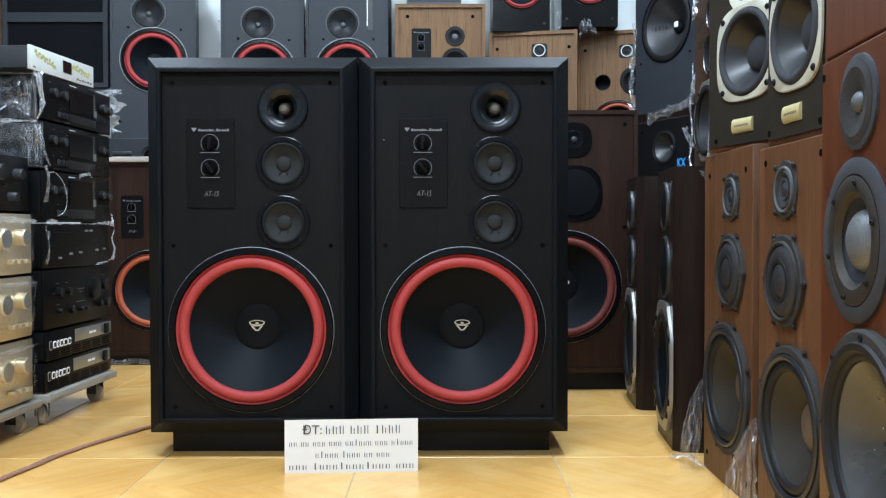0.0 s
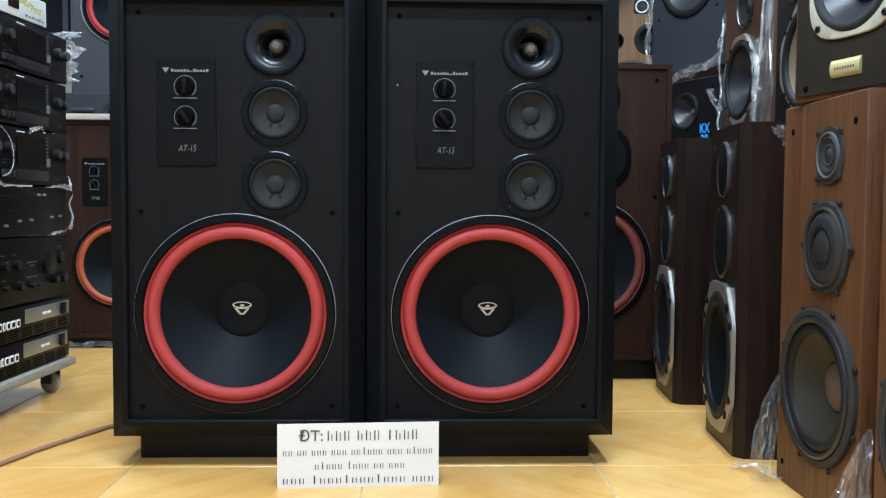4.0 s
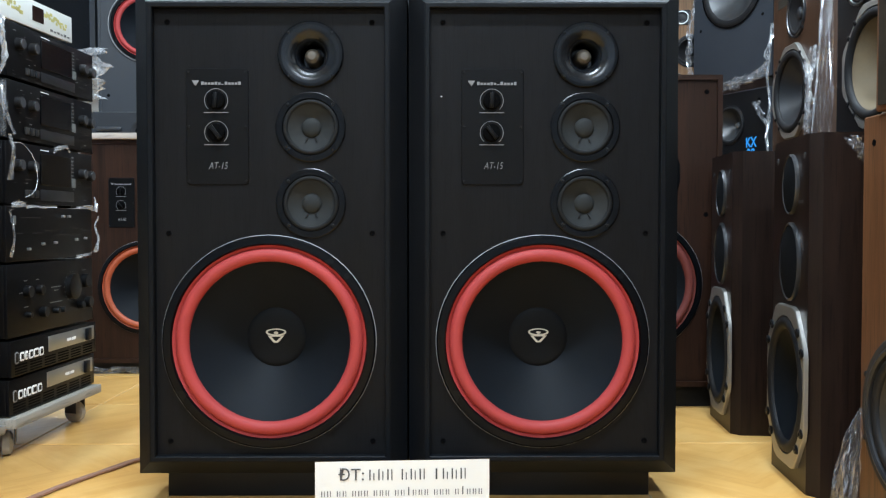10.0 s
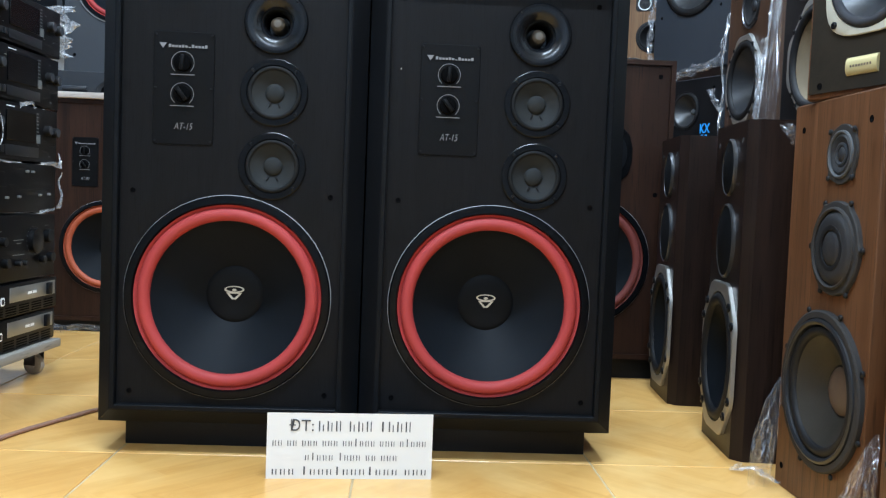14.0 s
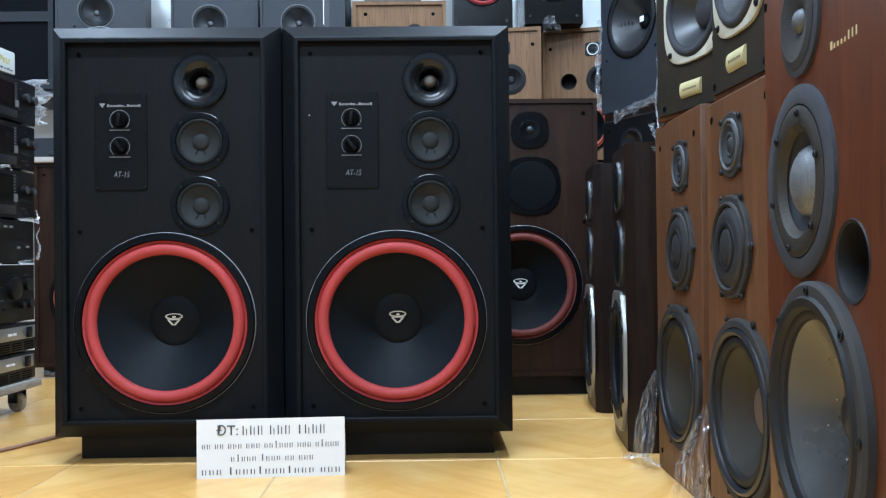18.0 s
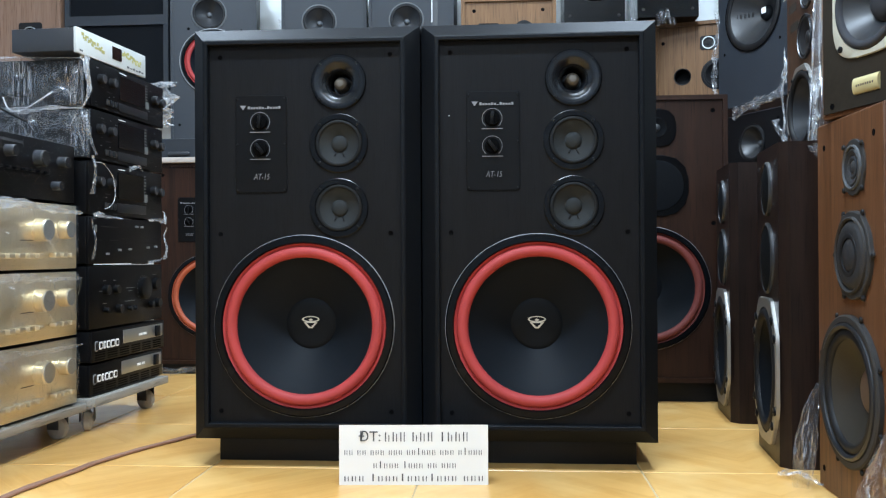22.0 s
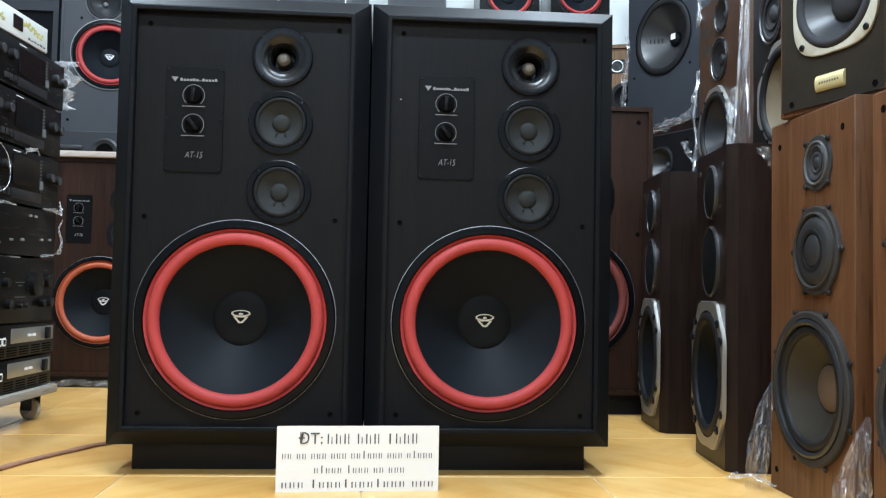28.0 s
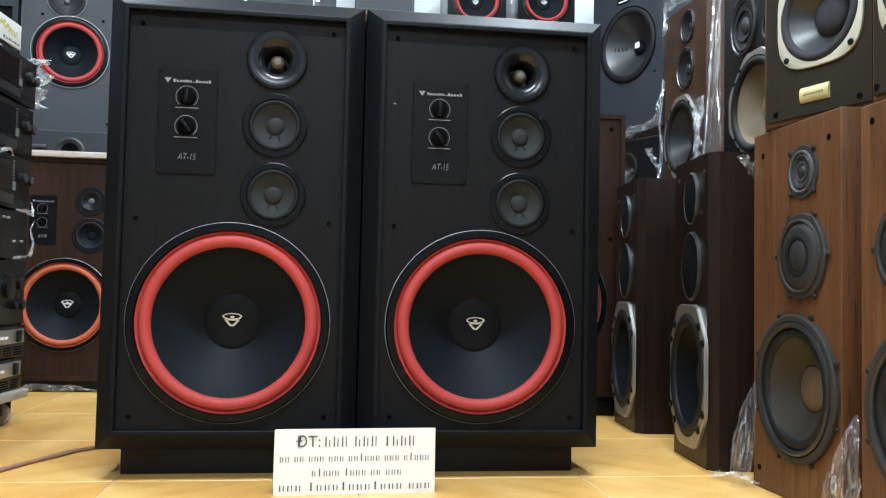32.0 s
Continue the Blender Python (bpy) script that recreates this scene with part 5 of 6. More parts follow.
def crumple(name, pts, width, seed, label, mat=None, lean=(0, 0, 1), tip=None, rough=0.08, bag=False):
    """A pleated strip of clear film that follows points; lean: the way its width runs."""
    t = thing(name, Matrix.Translation(pts[0]), label, "plastic film", "scraps of clear film")
    base = Vector(pts[0])
    line = curve_points([Vector(p) - base for p in pts], 12)
    up = Vector(lean).normalized()
    bm = bmesh.new()
    rows, cols = [], 19
    for i, p in enumerate(line):
        d = (line[min(i + 1, len(line) - 1)] - line[max(i - 1, 0)]).normalized()
        side = d.cross(up).normalized()
        u = i / (len(line) - 1)
        taper = (1.0 - 0.75 * u) if tip is None else (1.0 - (1 - tip) * u ** 0.8) * (0.9 + 0.2 * noise.noise(Vector((u * 5, seed, 3))))
        if bag:
            taper = (0.62 + 0.9 * u - 1.45 * u * u) * (0.92 + 0.25 * noise.noise(Vector((u * 6, seed, 3))))
        else:
            taper *= 0.62 + 1.1 * abs(noise.noise(Vector((u * 7 + seed, 1.7 * seed, 6))))
            p = p + (up + 0.5 * side) * ((0.32 if name == "film_scrap" else 0.08) * width * noise.noise(Vector((u * 4, seed, 11))))
        row = []
        for k in range(cols):
            v = (k / (cols - 1) - 0.5) * width * taper
            pleat = noise.noise(Vector((k * 0.75 + seed * 3.1, u * 2.2, seed)))
            fine = noise.noise(Vector((k * 1.9, i * 0.5 + seed, 9.1)))
            row.append(bm.verts.new(p + up * (v + rough * width * fine) + side * (0.30 * width * taper * pleat + rough * width * fine)))
        rows.append(row)
    for a, b in zip(rows, rows[1:]):
        for k in range(cols - 1):
            bm.faces.new((a[k], a[k + 1], b[k + 1], b[k]))
    part("film", bm, mat or M_FILM, t, angle=40 if bag else 13)
    return t


# ---------------------------------------------------------------- amplifier stacks at the left (facing +x)
def amp_pose(x, y, z, turn=-3.0):
    return pose(x, y, z, 0, 0, 90 + turn)


def knob(parent, x, z, r, d, material, y=0.0, n=24):
    return part("knob", lathe([(r * 1.05, 0), (r * 1.05, d * 0.12), (r, d * 0.14), (r, d * 0.9), (r * 0.9, d), (0, d)], x, z, y, n), material, parent)


def amp_case(name, m, w, h, label, face, case, group, d=0.34):
    a = thing(name, m, label, "amplifier", group)
    part("case", box(-w / 2, w / 2, 0.004, d, 0.005, h, 0.003), case, a)
    part("front_panel", box(-w / 2, w / 2, -0.004, 0.0045, 0.004, h, 0.0015), face, a)
    for fx in (-w / 2 + 0.05, w / 2 - 0.05):
        for fy in (0.04, d - 0.04):
            part("foot", box(fx - 0.018, fx + 0.018, fy - 0.018, fy + 0.018, 0, 0.006), M_BLACK, a)
    return a


def gold_amp(m, label, h=0.158):
    a = amp_case("amplifier", m, 0.43, h, label, M_GOLDAMP, M_WALNUT, "champagne gold amplifiers wrapped in film")
    y = -0.004
    for kx, kz, kr, kd in ((0.052, 0.60, 0.027, 0.026), (0.150, 0.62, 0.022, 0.024)):
        kn = knob(a, kx, h * kz, kr, kd, M_GOLDAMP, y)
        # grey end face paints in the dark reflection on a gold knob
        part("knob_face", lathe([(kr * 0.9, 0), (kr * 0.88, 0.0006), (0, 0.0006)], kx, h * kz, y - kd, 24), M_PANELGREY, kn, "knob face with a dark reflection put in as grey")
    for k in range(5):
        part("lever", box(-0.125 + k * 0.037, -0.103 + k * 0.037, y - 0.020, y, h * 0.185, h * 0.260, 0.003), M_GOLDAMP, a)
    for k in range(3):
        part("lever", box(0.092 + k * 0.033, 0.112 + k * 0.033, y - 0.020, y, h * 0.195, h * 0.268, 0.003), M_GOLDAMP, a)
    part("power_switch", box(-0.178, -0.160, y - 0.012, y, h * 0.52, h * 0.60, 0.002), M_GOLDAMP, a)
    part("terminal", lathe([(0.005, 0), (0.005, 0.004), (0.003, 0.003), (0, 0.002)], -0.165, h * 0.2, y, 12), M_BLACK, a)
    bar(-0.02, 0.03, h * 0.44, h * 0.452, y, a, M_BROWNCONE)
    return a


def film_sheet(parent_m, w, h, seed, label, y=-0.05, depth=0.03, mat=None, top=0.0, name="wrapping_film"):
    """Loose clear film hung over a front, pushed out by the knobs and pulled in at its edges."""
    t = thing(name, parent_m, label, "plastic film")
    bm = bmesh.new()
    nx, nz = 26, 14
    grid = []
    for i in range(nx + 1):
        col = []
        for k in range(nz + 1):
            u, v = i / nx, k / nz
            edge = min(u, 1 - u, v, 1 - v)
            out = y * min(1.0, edge * 5 + 0.12) + depth * 0.5 * (noise.noise(Vector((u * 6 + seed, v * 4, seed))) * min(1, edge * 8))
            col.append(bm.verts.new(((u - 0.5) * w + 0.006 * noise.noise(Vector((seed, v * 7, 2))), out, v * h + 0.008 * noise.noise(Vector((u * 8, seed, 5))))))
        grid.append(col)
    for i in range(nx):
        for k in range(nz):
            bm.faces.new((grid[i][k], grid[i + 1][k], grid[i + 1][k + 1], grid[i][k + 1]))
    if top:
        rear = [bm.verts.new((v[-1].co.x, top, h + 0.004)) for v in grid]
        for i in range(nx):
            bm.faces.new((grid[i][-1], grid[i + 1][-1], rear[i + 1], rear[i]))
    part("film", bm, mat or M_FILMTHIN, t, angle=60)
    return t


def dolly(m, w, d, label, z0=0.062, thick=0.02):
    t = thing("dolly", m, label, "dolly", "wheeled amplifier dollies")
    part("board", box(-w / 2, w / 2, -0.02, d, z0, z0 + thick, 0.003), M_DOLLY, t)
    for cx in (-w / 2 + 0.05, w / 2 - 0.05):
        for cy in (0.03, d - 0.05):
            turn = Matrix.Rotation(radians(50 + 160 * cx), 3, "Z")
            fork = box(cx - 0.017, cx + 0.017, cy - 0.019, cy - 0.016, 0.026, z0 - 0.004, 0.001)
            box(cx - 0.017, cx + 0.017, cy + 0.016, cy + 0.019, 0.026, z0 - 0.004, 0.001, fork)
            box(cx - 0.022, cx + 0.022, cy - 0.022, cy + 0.022, z0 - 0.006, z0, 0.001, fork)
            wh = bmesh.new()
            ring = [(0.0, 0.014), (0.010, 0.014), (0.012, 0.011), (0.021, 0.011), (0.0275, 0.007), (0.0275, -0.007), (0.021, -0.011), (0.012, -0.011), (0.010, -0.014), (0, -0.014)]
            lathe(ring, cx, 0.0275, cy, 24, bm=wh)
            for piece in (fork, wh):
                bmesh.ops.rotate(piece, verts=piece.verts[:], cent=(cx, cy, 0.0245), matrix=turn)
            c = part("caster", fork, M_SHINYRIM, t)
            part("wheel", wh, M_CASTER, c)
    return t


GX, GY = -1.106, 2.120
dolly(amp_pose(GX, GY, 0), 0.47, 0.40, "pale plywood dolly under gold amplifiers")
for k, (z, h) in enumerate(((0.084, 0.168), (0.256, 0.164), (0.424, 0.162))):
    gold_amp(amp_pose(GX, GY, z), ("champagne gold amplifier on a plywood dolly", "champagne gold amplifier between two others", "champagne gold amplifier under a black one")[k], h)
    film_sheet(amp_pose(GX, GY, z + 0.012), 0.445, h - 0.012, 3.1 * k + 1, "wrinkled clear film over a gold amplifier front", mat=M_FILMTHIN)

for k, (z, h) in enumerate(((0.084, 0.168), (0.256, 0.164), (0.424, 0.162))):
    crumple("film_edge", [(GX + 0.020, 1.895, z + h - 0.012), (GX + 0.035, 2.05, z + h - 0.010), (GX + 0.035, 2.2, z + h - 0.016), (GX + 0.026, 2.345, z + h - 0.018)], 0.034 if k == 2 else 0.026, 31 + k, "bunched clear film along the top of a gold amplifier", M_FILMWHITE if k == 2 else M_FILMBUNCH)

# black receiver on the gold ones
a = amp_case("receiver", amp_pose(GX - 0.005, GY, 0.590), 0.43, 0.147, "black receiver with small chrome knobs on gold amplifiers", M_AMPBLACK, M_WALNUT, "black hi-fi units")
for kx, kz, kr in ((-0.125, 0.112, 0.017), (-0.060, 0.106, 0.013), (0.055, 0.100, 0.020), (0.150, 0.100, 0.014), (-0.150, 0.045, 0.012), (0.120, 0.040, 0.011)):
    kn = knob(a, kx, kz, kr, 0.022, M_GREYSTEEL, -0.004)
    part("knob_face", lathe([(kr * 0.86, 0), (kr * 0.86, 0.001), (0, 0.0012)], kx, kz, -0.026, 20), M_RUBBER, kn, "dark knob face")
for k in range(7):
    part("lever", box(-0.10 + k * 0.030, -0.088 + k * 0.030, -0.014, -0.004, 0.066, 0.072, 0.001), M_KNOB, a)
for k in range(9):
    bar(-0.09 + 0.021 * k, -0.080 + 0.021 * k, 0.056, 0.0575, -0.004, a, M_DUSTGREY)
bar(-0.10, 0.0, 0.128, 0.134, -0.004, a, M_GREYSTEEL, "window_bar")
part("edge_trim", box(-0.213, -0.210, -0.006, -0.003, 0.010, 0.145), M_DUSTGREY, a)
film_sheet(amp_pose(GX - 0.005, GY, 0.602), 0.44, 0.135, 51.0, "thin clear film over a black receiver's front", y=-0.034, depth=0.02, mat=M_FILMVEIL)

# black stack
BX, BY = -1.064, 2.578
dolly(amp_pose(BX, BY, 0), 0.43, 0.40, "pale plywood dolly under black power amplifiers", 0.070, 0.022)


def deck(z, h, label, style):
    a = amp_case("hifi_deck", amp_pose(BX + 0.004 * math.sin(z * 40), BY, z), 0.42, h, label, M_AMPBLACK, M_AMPBLACK, "black hi-fi units")
    y = -0.004
    if style == "power":
        part("meter_panel", box(-0.045, 0.197, y - 0.002, y, h * 0.46, h * 0.90, 0.001), M_PANELGREY, a, "pale grey metal strip")
        part("power_switch", box(0.146, 0.168, y - 0.010, y, h * 0.49, h * 0.86, 0.002), M_BLACK, a)
        for k, wd in enumerate((0.022, 0.020)):
            bar(0.045 + 0.026 * k, 0.045 + 0.026 * k + wd, h * 0.62, h * 0.70, y - 0.002, a, M_WHITE, "model_bar")
        mk = part("maker_mark", plate(0.017, 0.027, 0.006, 0.0012, -0.186, h * 0.54, y), M_PRINT, a)
        part("mark_centre", plate(0.012, 0.021, 0.004, 0.0006, -0.186, h * 0.54, y - 0.0012), M_AMPBLACK, mk)
        for px, wd in ((-0.163, 0.019), (-0.144, 0.012), (-0.124, 0.019), (-0.101, 0.023), (-0.077, 0.019)):
            mk = part("maker_bar", plate(wd, 0.0205, 0.004, 0.001, px, h * 0.54, y), M_WHITE, a)
            part("mark_centre", plate(wd - 0.0072, 0.0125, 0.0015, 0.0006, px, h * 0.54, y - 0.001), M_AMPBLACK, mk)
        for g in range(6):
            for k in range(4):
                bar(-0.195 + g * 0.066, -0.142 + g * 0.066, h * (0.09 + 0.075 * k), h * (0.13 + 0.075 * k), y, a, M_HOLE, "vent_slot")
    elif style == "preamp":
        for kx, kz, r in ((-0.13, 0.62, 0.013), (-0.075, 0.62, 0.011), (0.09, 0.60, 0.032), (0.160, 0.66, 0.018), (-0.13, 0.30, 0.007), (-0.06, 0.30, 0.012), (0.0, 0.28, 0.007), (0.03, 0.28, 0.007), (0.13, 0.30, 0.010), (0.175, 0.32, 0.014)):
            knob(a, kx, h * kz, r, 0.014, M_KNOB, y)
        for k in range(18):
            t = math.radians(20 * k)
            screw(a, 0.09 + 0.037 * math.cos(t), h * 0.60 + 0.037 * math.sin(t), y, 0.0012, M_METER, "scale_dot")
        for x0, x1, zz in ((-0.015, 0.035, 0.62), (0.0, 0.022, 0.57), (-0.02, 0.04, 0.40), (-0.16, -0.145, 0.60), (-0.14, -0.125, 0.76), (-0.085, -0.072, 0.76), (0.15, 0.172, 0.82), (-0.14, -0.122, 0.40)):
            bar(x0, x1, h * zz, h * zz + 0.0018, y, a, M_METER)
    elif style == "mixer":
        for kx, kz in ((0.045, 0.84), (0.075, 0.84), (-0.12, 0.24), (-0.055, 0.32), (0.005, 0.34), (0.115, 0.38), (0.165, 0.40)):
            part("slider_knob", box(kx - 0.004, kx + 0.004, y - 0.008, y, h * kz - 0.003, h * kz + 0.003, 0.001), M_PANELGREY, a, "small bright slider")
        for x0, x1, zz in ((-0.15, -0.06, 0.80), (0.0, 0.03, 0.86), (-0.17, -0.14, 0.52), (-0.04, 0.0, 0.56), (0.10, 0.13, 0.60), (0.02, 0.17, 0.48), (0.15, 0.19, 0.58), (-0.10, -0.05, 0.52)):
            bar(x0, x1, h * zz, h * zz + 0.0016, y, a, M_DUSTGREY)
        part("badge", plate(0.012, 0.020, 0.003, 0.0012, -0.175, h * 0.76, y), M_METER, a)
    else:
        part("cassette_door", plate(0.150, h * 0.52, 0.004, 0.003, 0.012, h * 0.62, y), M_FLANGE, a)
        part("lower_strip", box(-0.065, 0.105, y - 0.0015, y, h * 0.10, h * 0.28, 0.0006), M_STRIP, a)
        part("display", box(0.094, 0.112, y - 0.002, y, h * 0.36, h * 0.52), M_METER, a)
        for k in range(6):
            bar(0.094, 0.106, h * (0.56 + 0.065 * k), h * (0.58 + 0.065 * k), y, a, M_METER, "level_mark")
        for kx, kz in ((0.145, 0.62), (0.188, 0.60), (-0.165, 0.64), (-0.105, 0.64)):
            k = knob(a, kx, h * kz, 0.0130, 0.015, M_RUBBER, y)
            part("knob_face", lathe([(0.0110, 0), (0.0108, 0.0005), (0, 0.0005)], kx, h * kz, y - 0.015, 20), M_GREYSTEEL, k)
        tick = random.Random(int(z * 1000))
        for k in range(26):
            px, pz = tick.uniform(-0.2, 0.19), h * tick.choice((0.08, 0.14, 0.32, 0.36, 0.48, 0.80, 0.86))
            if not -0.065 < px < 0.09:
                bar(px, px + tick.uniform(0.004, 0.013), pz, pz + 0.0016, y, a, M_METER if k % 3 == 0 else M_DUSTGREY)
        for k in range(3):
            part("key", box(-0.135 + k * 0.022, -0.120 + k * 0.022, y - 0.005, y, h * 0.14, h * 0.26, 0.001), M_STRIP if k else M_DUSTGREY, a)
        for x0, x1, zz, mm in ((-0.060, -0.020, 0.93, M_WHITE), (-0.015, 0.06, 0.93, M_DUSTGREY), (-0.13, -0.10, 0.42, M_DUSTGREY), (0.13, 0.15, 0.40, M_DUSTGREY), (0.17, 0.195, 0.36, M_DUSTGREY), (-0.15, -0.12, 0.05, M_DUSTGREY), (-0.09, -0.06, 0.05, M_DUSTGREY), (0.13, 0.16, 0.22, M_DUSTGREY)):
            bar(x0, x1, h * zz, h * zz + 0.0022, y, a, mm)
    return a


deck(0.092, 0.084, "black rack power amplifier with a grey meter panel, on the dolly", "power")
deck(0.178, 0.084, "black rack power amplifier with a grey meter panel, stacked", "power")
deck(0.264, 0.168, "black preamplifier with a large volume knob", "preamp")
deck(0.434, 0.128, "black mixer unit with small bright sliders", "mixer")
deck(0.564, 0.142, "black cassette deck wound in loose film", "deck")
deck(0.708, 0.134, "black cassette deck with dark window", "deck")
deck(0.844, 0.126, "black cassette deck under a silver unit", "deck")

eq = thing("silver_tuner", amp_pose(-1.064, 2.484, 0.9745, -3) @ pose(0, 0, 0, 0, -1.3), "slim dark-cased unit with a white front and gilt print", "tuner")
part("case", box(-0.184, 0.184, 0.004, 0.172, 0.004, 0.062, 0.002), M_GREYSTEEL, eq)
part("front_panel", box(-0.186, 0.186, -0.004, 0.0045, 0.0, 0.064, 0.0015), M_WHITEPANEL, eq, "white front panel")
part("display", box(-0.008, 0.042, -0.0055, -0.003, 0.018, 0.052), M_DISPLAY, eq)
for kx, seed in ((-0.105, 1), (0.105, 5)):
    for j in range(16):
        u = j / 15
        pz = 0.044 - 0.016 * u + 0.006 * math.sin(j * 2.3 + seed)
        w2 = 0.004 + 0.010 * abs(math.sin(j * 1.3 + seed))
        part("gilt_stroke", box(kx - 0.052 + u * 0.10 - w2 / 2, kx - 0.052 + u * 0.10 + w2 / 2, -0.0048, -0.003, pz - 0.002, pz + 0.0025 + 0.004 * abs(math.cos(j * 1.7))), M_GREENGOLD, eq)
for j in range(6):
    bar(0.075 + j * 0.017, 0.086 + j * 0.017, 0.008, 0.014 - 0.002 * (j % 2), -0.004, eq, M_INK)
bar(-0.172, -0.158, 0.006, 0.010, -0.004, eq, M_INK)

# nearer stack with white and silver fronts
WX, WY = -1.085, 1.558
dolly(amp_pose(WX, WY, 0), 0.47, 0.40, "pale plywood dolly under a tall amplifier stack")


def pale_amp(z, h, face, label, black=False):
    a = amp_case("amplifier", amp_pose(WX, WY, z), 0.44, h, label, face, M_WALNUT if not black else M_AMPBLACK, "white and silver amplifiers")
    y = -0.004
    kn = M_RUBBER if black else M_WHITEPANEL if face is M_WHITEPANEL else M_SILVERAMP
    for kx, kz, kr in ((0.168, 0.50, 0.0225), (0.116, 0.27, 0.0108), (-0.05, 0.40, 0.016)) if not black else ((0.172, 0.62, 0.014), (0.130, 0.58, 0.010), (0.165, 0.28, 0.009), (0.120, 0.26, 0.009), (-0.02, 0.5, 0.02)):
        k = knob(a, kx, h * kz, kr, 0.028 if not black else 0.018, kn, y)
        part("knob_skirt", lathe([(kr * 1.22, 0), (kr * 1.2, 0.003), (kr, 0.0035)], kx, h * kz, y, 24), kn, k)
    win = part("dark_window", box(-0.02, 0.132, y - 0.001, y + 0.001, h * 0.80, h * 0.92), M_STRIP, a)
    for k in range(9):
        bar(0.0 + 0.014 * k, 0.007 + 0.014 * k, h * 0.85, h * 0.87, y - 0.001, win, M_PRINT)
    if black:
        part("label_sticker", plate(0.030, 0.020, 0.002, 0.0008, 0.080, h * 0.42, y), M_ORANGE, a, "small orange sticker")
        for k in range(12):
            bar(-0.05 + 0.019 * k, -0.042 + 0.019 * k, h * (0.40 if k % 2 else 0.14), h * (0.40 if k % 2 else 0.14) + 0.0016, y, a, M_DUSTGREY)
        return a
    for k in range(4):
        part("key", box(0.018 + 0.029 * k, 0.0455 + 0.029 * k, y - 0.003, y, h * 0.60, h * 0.79, 0.0008), face, a)
    for k in range(3):
        bar(0.052 + 0.016 * k, 0.0545 + 0.016 * k, h * 0.22, h * 0.46, y, a, M_DUSTGREY, "slider_slot")
    for k in range(6):
        bar(0.070 + 0.021 * k, 0.078 + 0.021 * k, h * 0.09, h * 0.105, y, a, M_DUSTGREY)
    bar(0.150, 0.156, h * 0.80, h * 0.82, y, a, M_DUSTGREY)
    return a


pale_amp(0.084, 0.128, M_AMPBLACK, "black amplifier with an orange sticker at the foot of a stack", True)
for z, h, place in ((0.214, 0.128, "on a black one"), (0.344, 0.130, "in mid-stack")):
    pale_amp(z, h, M_SILVERAMP, "silver amplifier with round knobs wrapped in film, " + place)
    film_sheet(amp_pose(WX, WY, z + 0.010), 0.452, h - 0.012, 60 + 40 * z, "wrinkled clear film over a silver amplifier front", mat=M_FILMTHIN)
for k in range(4):
    pale_amp(0.476 + 0.116 * k, 0.113, M_WHITEPANEL, "white-fronted amplifier with round knobs in a tall stack")


# ---------------------------------------------------------------- film, cable and small things
crumple("film_scrap", [(0.570, 1.936, 0.0), (0.576, 1.936, 0.07), (0.586, 1.936, 0.14), (0.602, 1.938, 0.205)], 0.062, 1.3, "crumpled clear film at the foot of a teak speaker", mat=M_FILMGLINT, lean=(1, -0.3, 0), rough=0.03, bag=True)
crumple("film_scrap", [(0.568, 1.598, 0.0), (0.570, 1.598, 0.06), (0.578, 1.598, 0.12), (0.597, 1.598, 0.190)], 0.080, 2.7, "crumpled clear film between two teak speakers", mat=M_FILMGLINT, lean=(1, -0.3, 0), rough=0.03, bag=True)
crumple("film_scrap", [(0.560, 2.03, 0.010), (0.580, 1.99, 0.016), (0.594, 1.95, 0.016), (0.605, 1.925, 0.010)], 0.030, 3.3, "clear film lying on the tiles by the speakers", M_FILMBUNCH, lean=(1, 0.4, 0.2))
crumple("film_scrap", [(0.655, 4.005, 1.462), (0.695, 3.995, 1.478), (0.735, 4.005, 1.455)], 0.08, 6.4, "small ball of crumpled film on oak speakers")
crumple("film_scrap", [(1.010, 3.430, 0.75), (1.005, 3.435, 0.92), (1.008, 3.432, 1.05), (1.012, 3.432, 1.20)], 0.035, 8.1, "clear film along the far edge of a brown speaker", lean=(0, 1, 0))
crumple("film_scrap", [(0.85, 2.36, 0.70), (0.845, 2.45, 0.71), (0.85, 2.58, 0.70)], 0.03, 18.1, "clear film under a cream-coned speaker")
crumple("film_scrap", [(0.63, 2.10, 0.692), (0.66, 2.07, 0.67), (0.69, 2.08, 0.60)], 0.04, 8.8, "clear film hanging behind a dark speaker", lean=(1, 0, 0.3))
crumple("film_scrap", [(0.40, 2.98, 0.012), (0.50, 2.97, 0.02), (0.60, 2.98, 0.015)], 0.035, 9.6, "clear film on the tiles before a walnut speaker")
crumple("film_scrap", [(-1.32, 3.44, 0.012), (-1.15, 3.43, 0.02), (-0.97, 3.44, 0.012)], 0.035, 10.3, "clear film along the foot of a walnut speaker")
crumple("film_scrap", [(-1.075, 2.835, 0.862), (-1.070, 2.84, 0.91), (-1.062, 2.84, 0.96), (-1.052, 2.84, 1.002)], 0.13, 14.2, "loose clear film behind a cassette deck", M_FILMWHITE, lean=(1, 0, 0), tip=0.6)

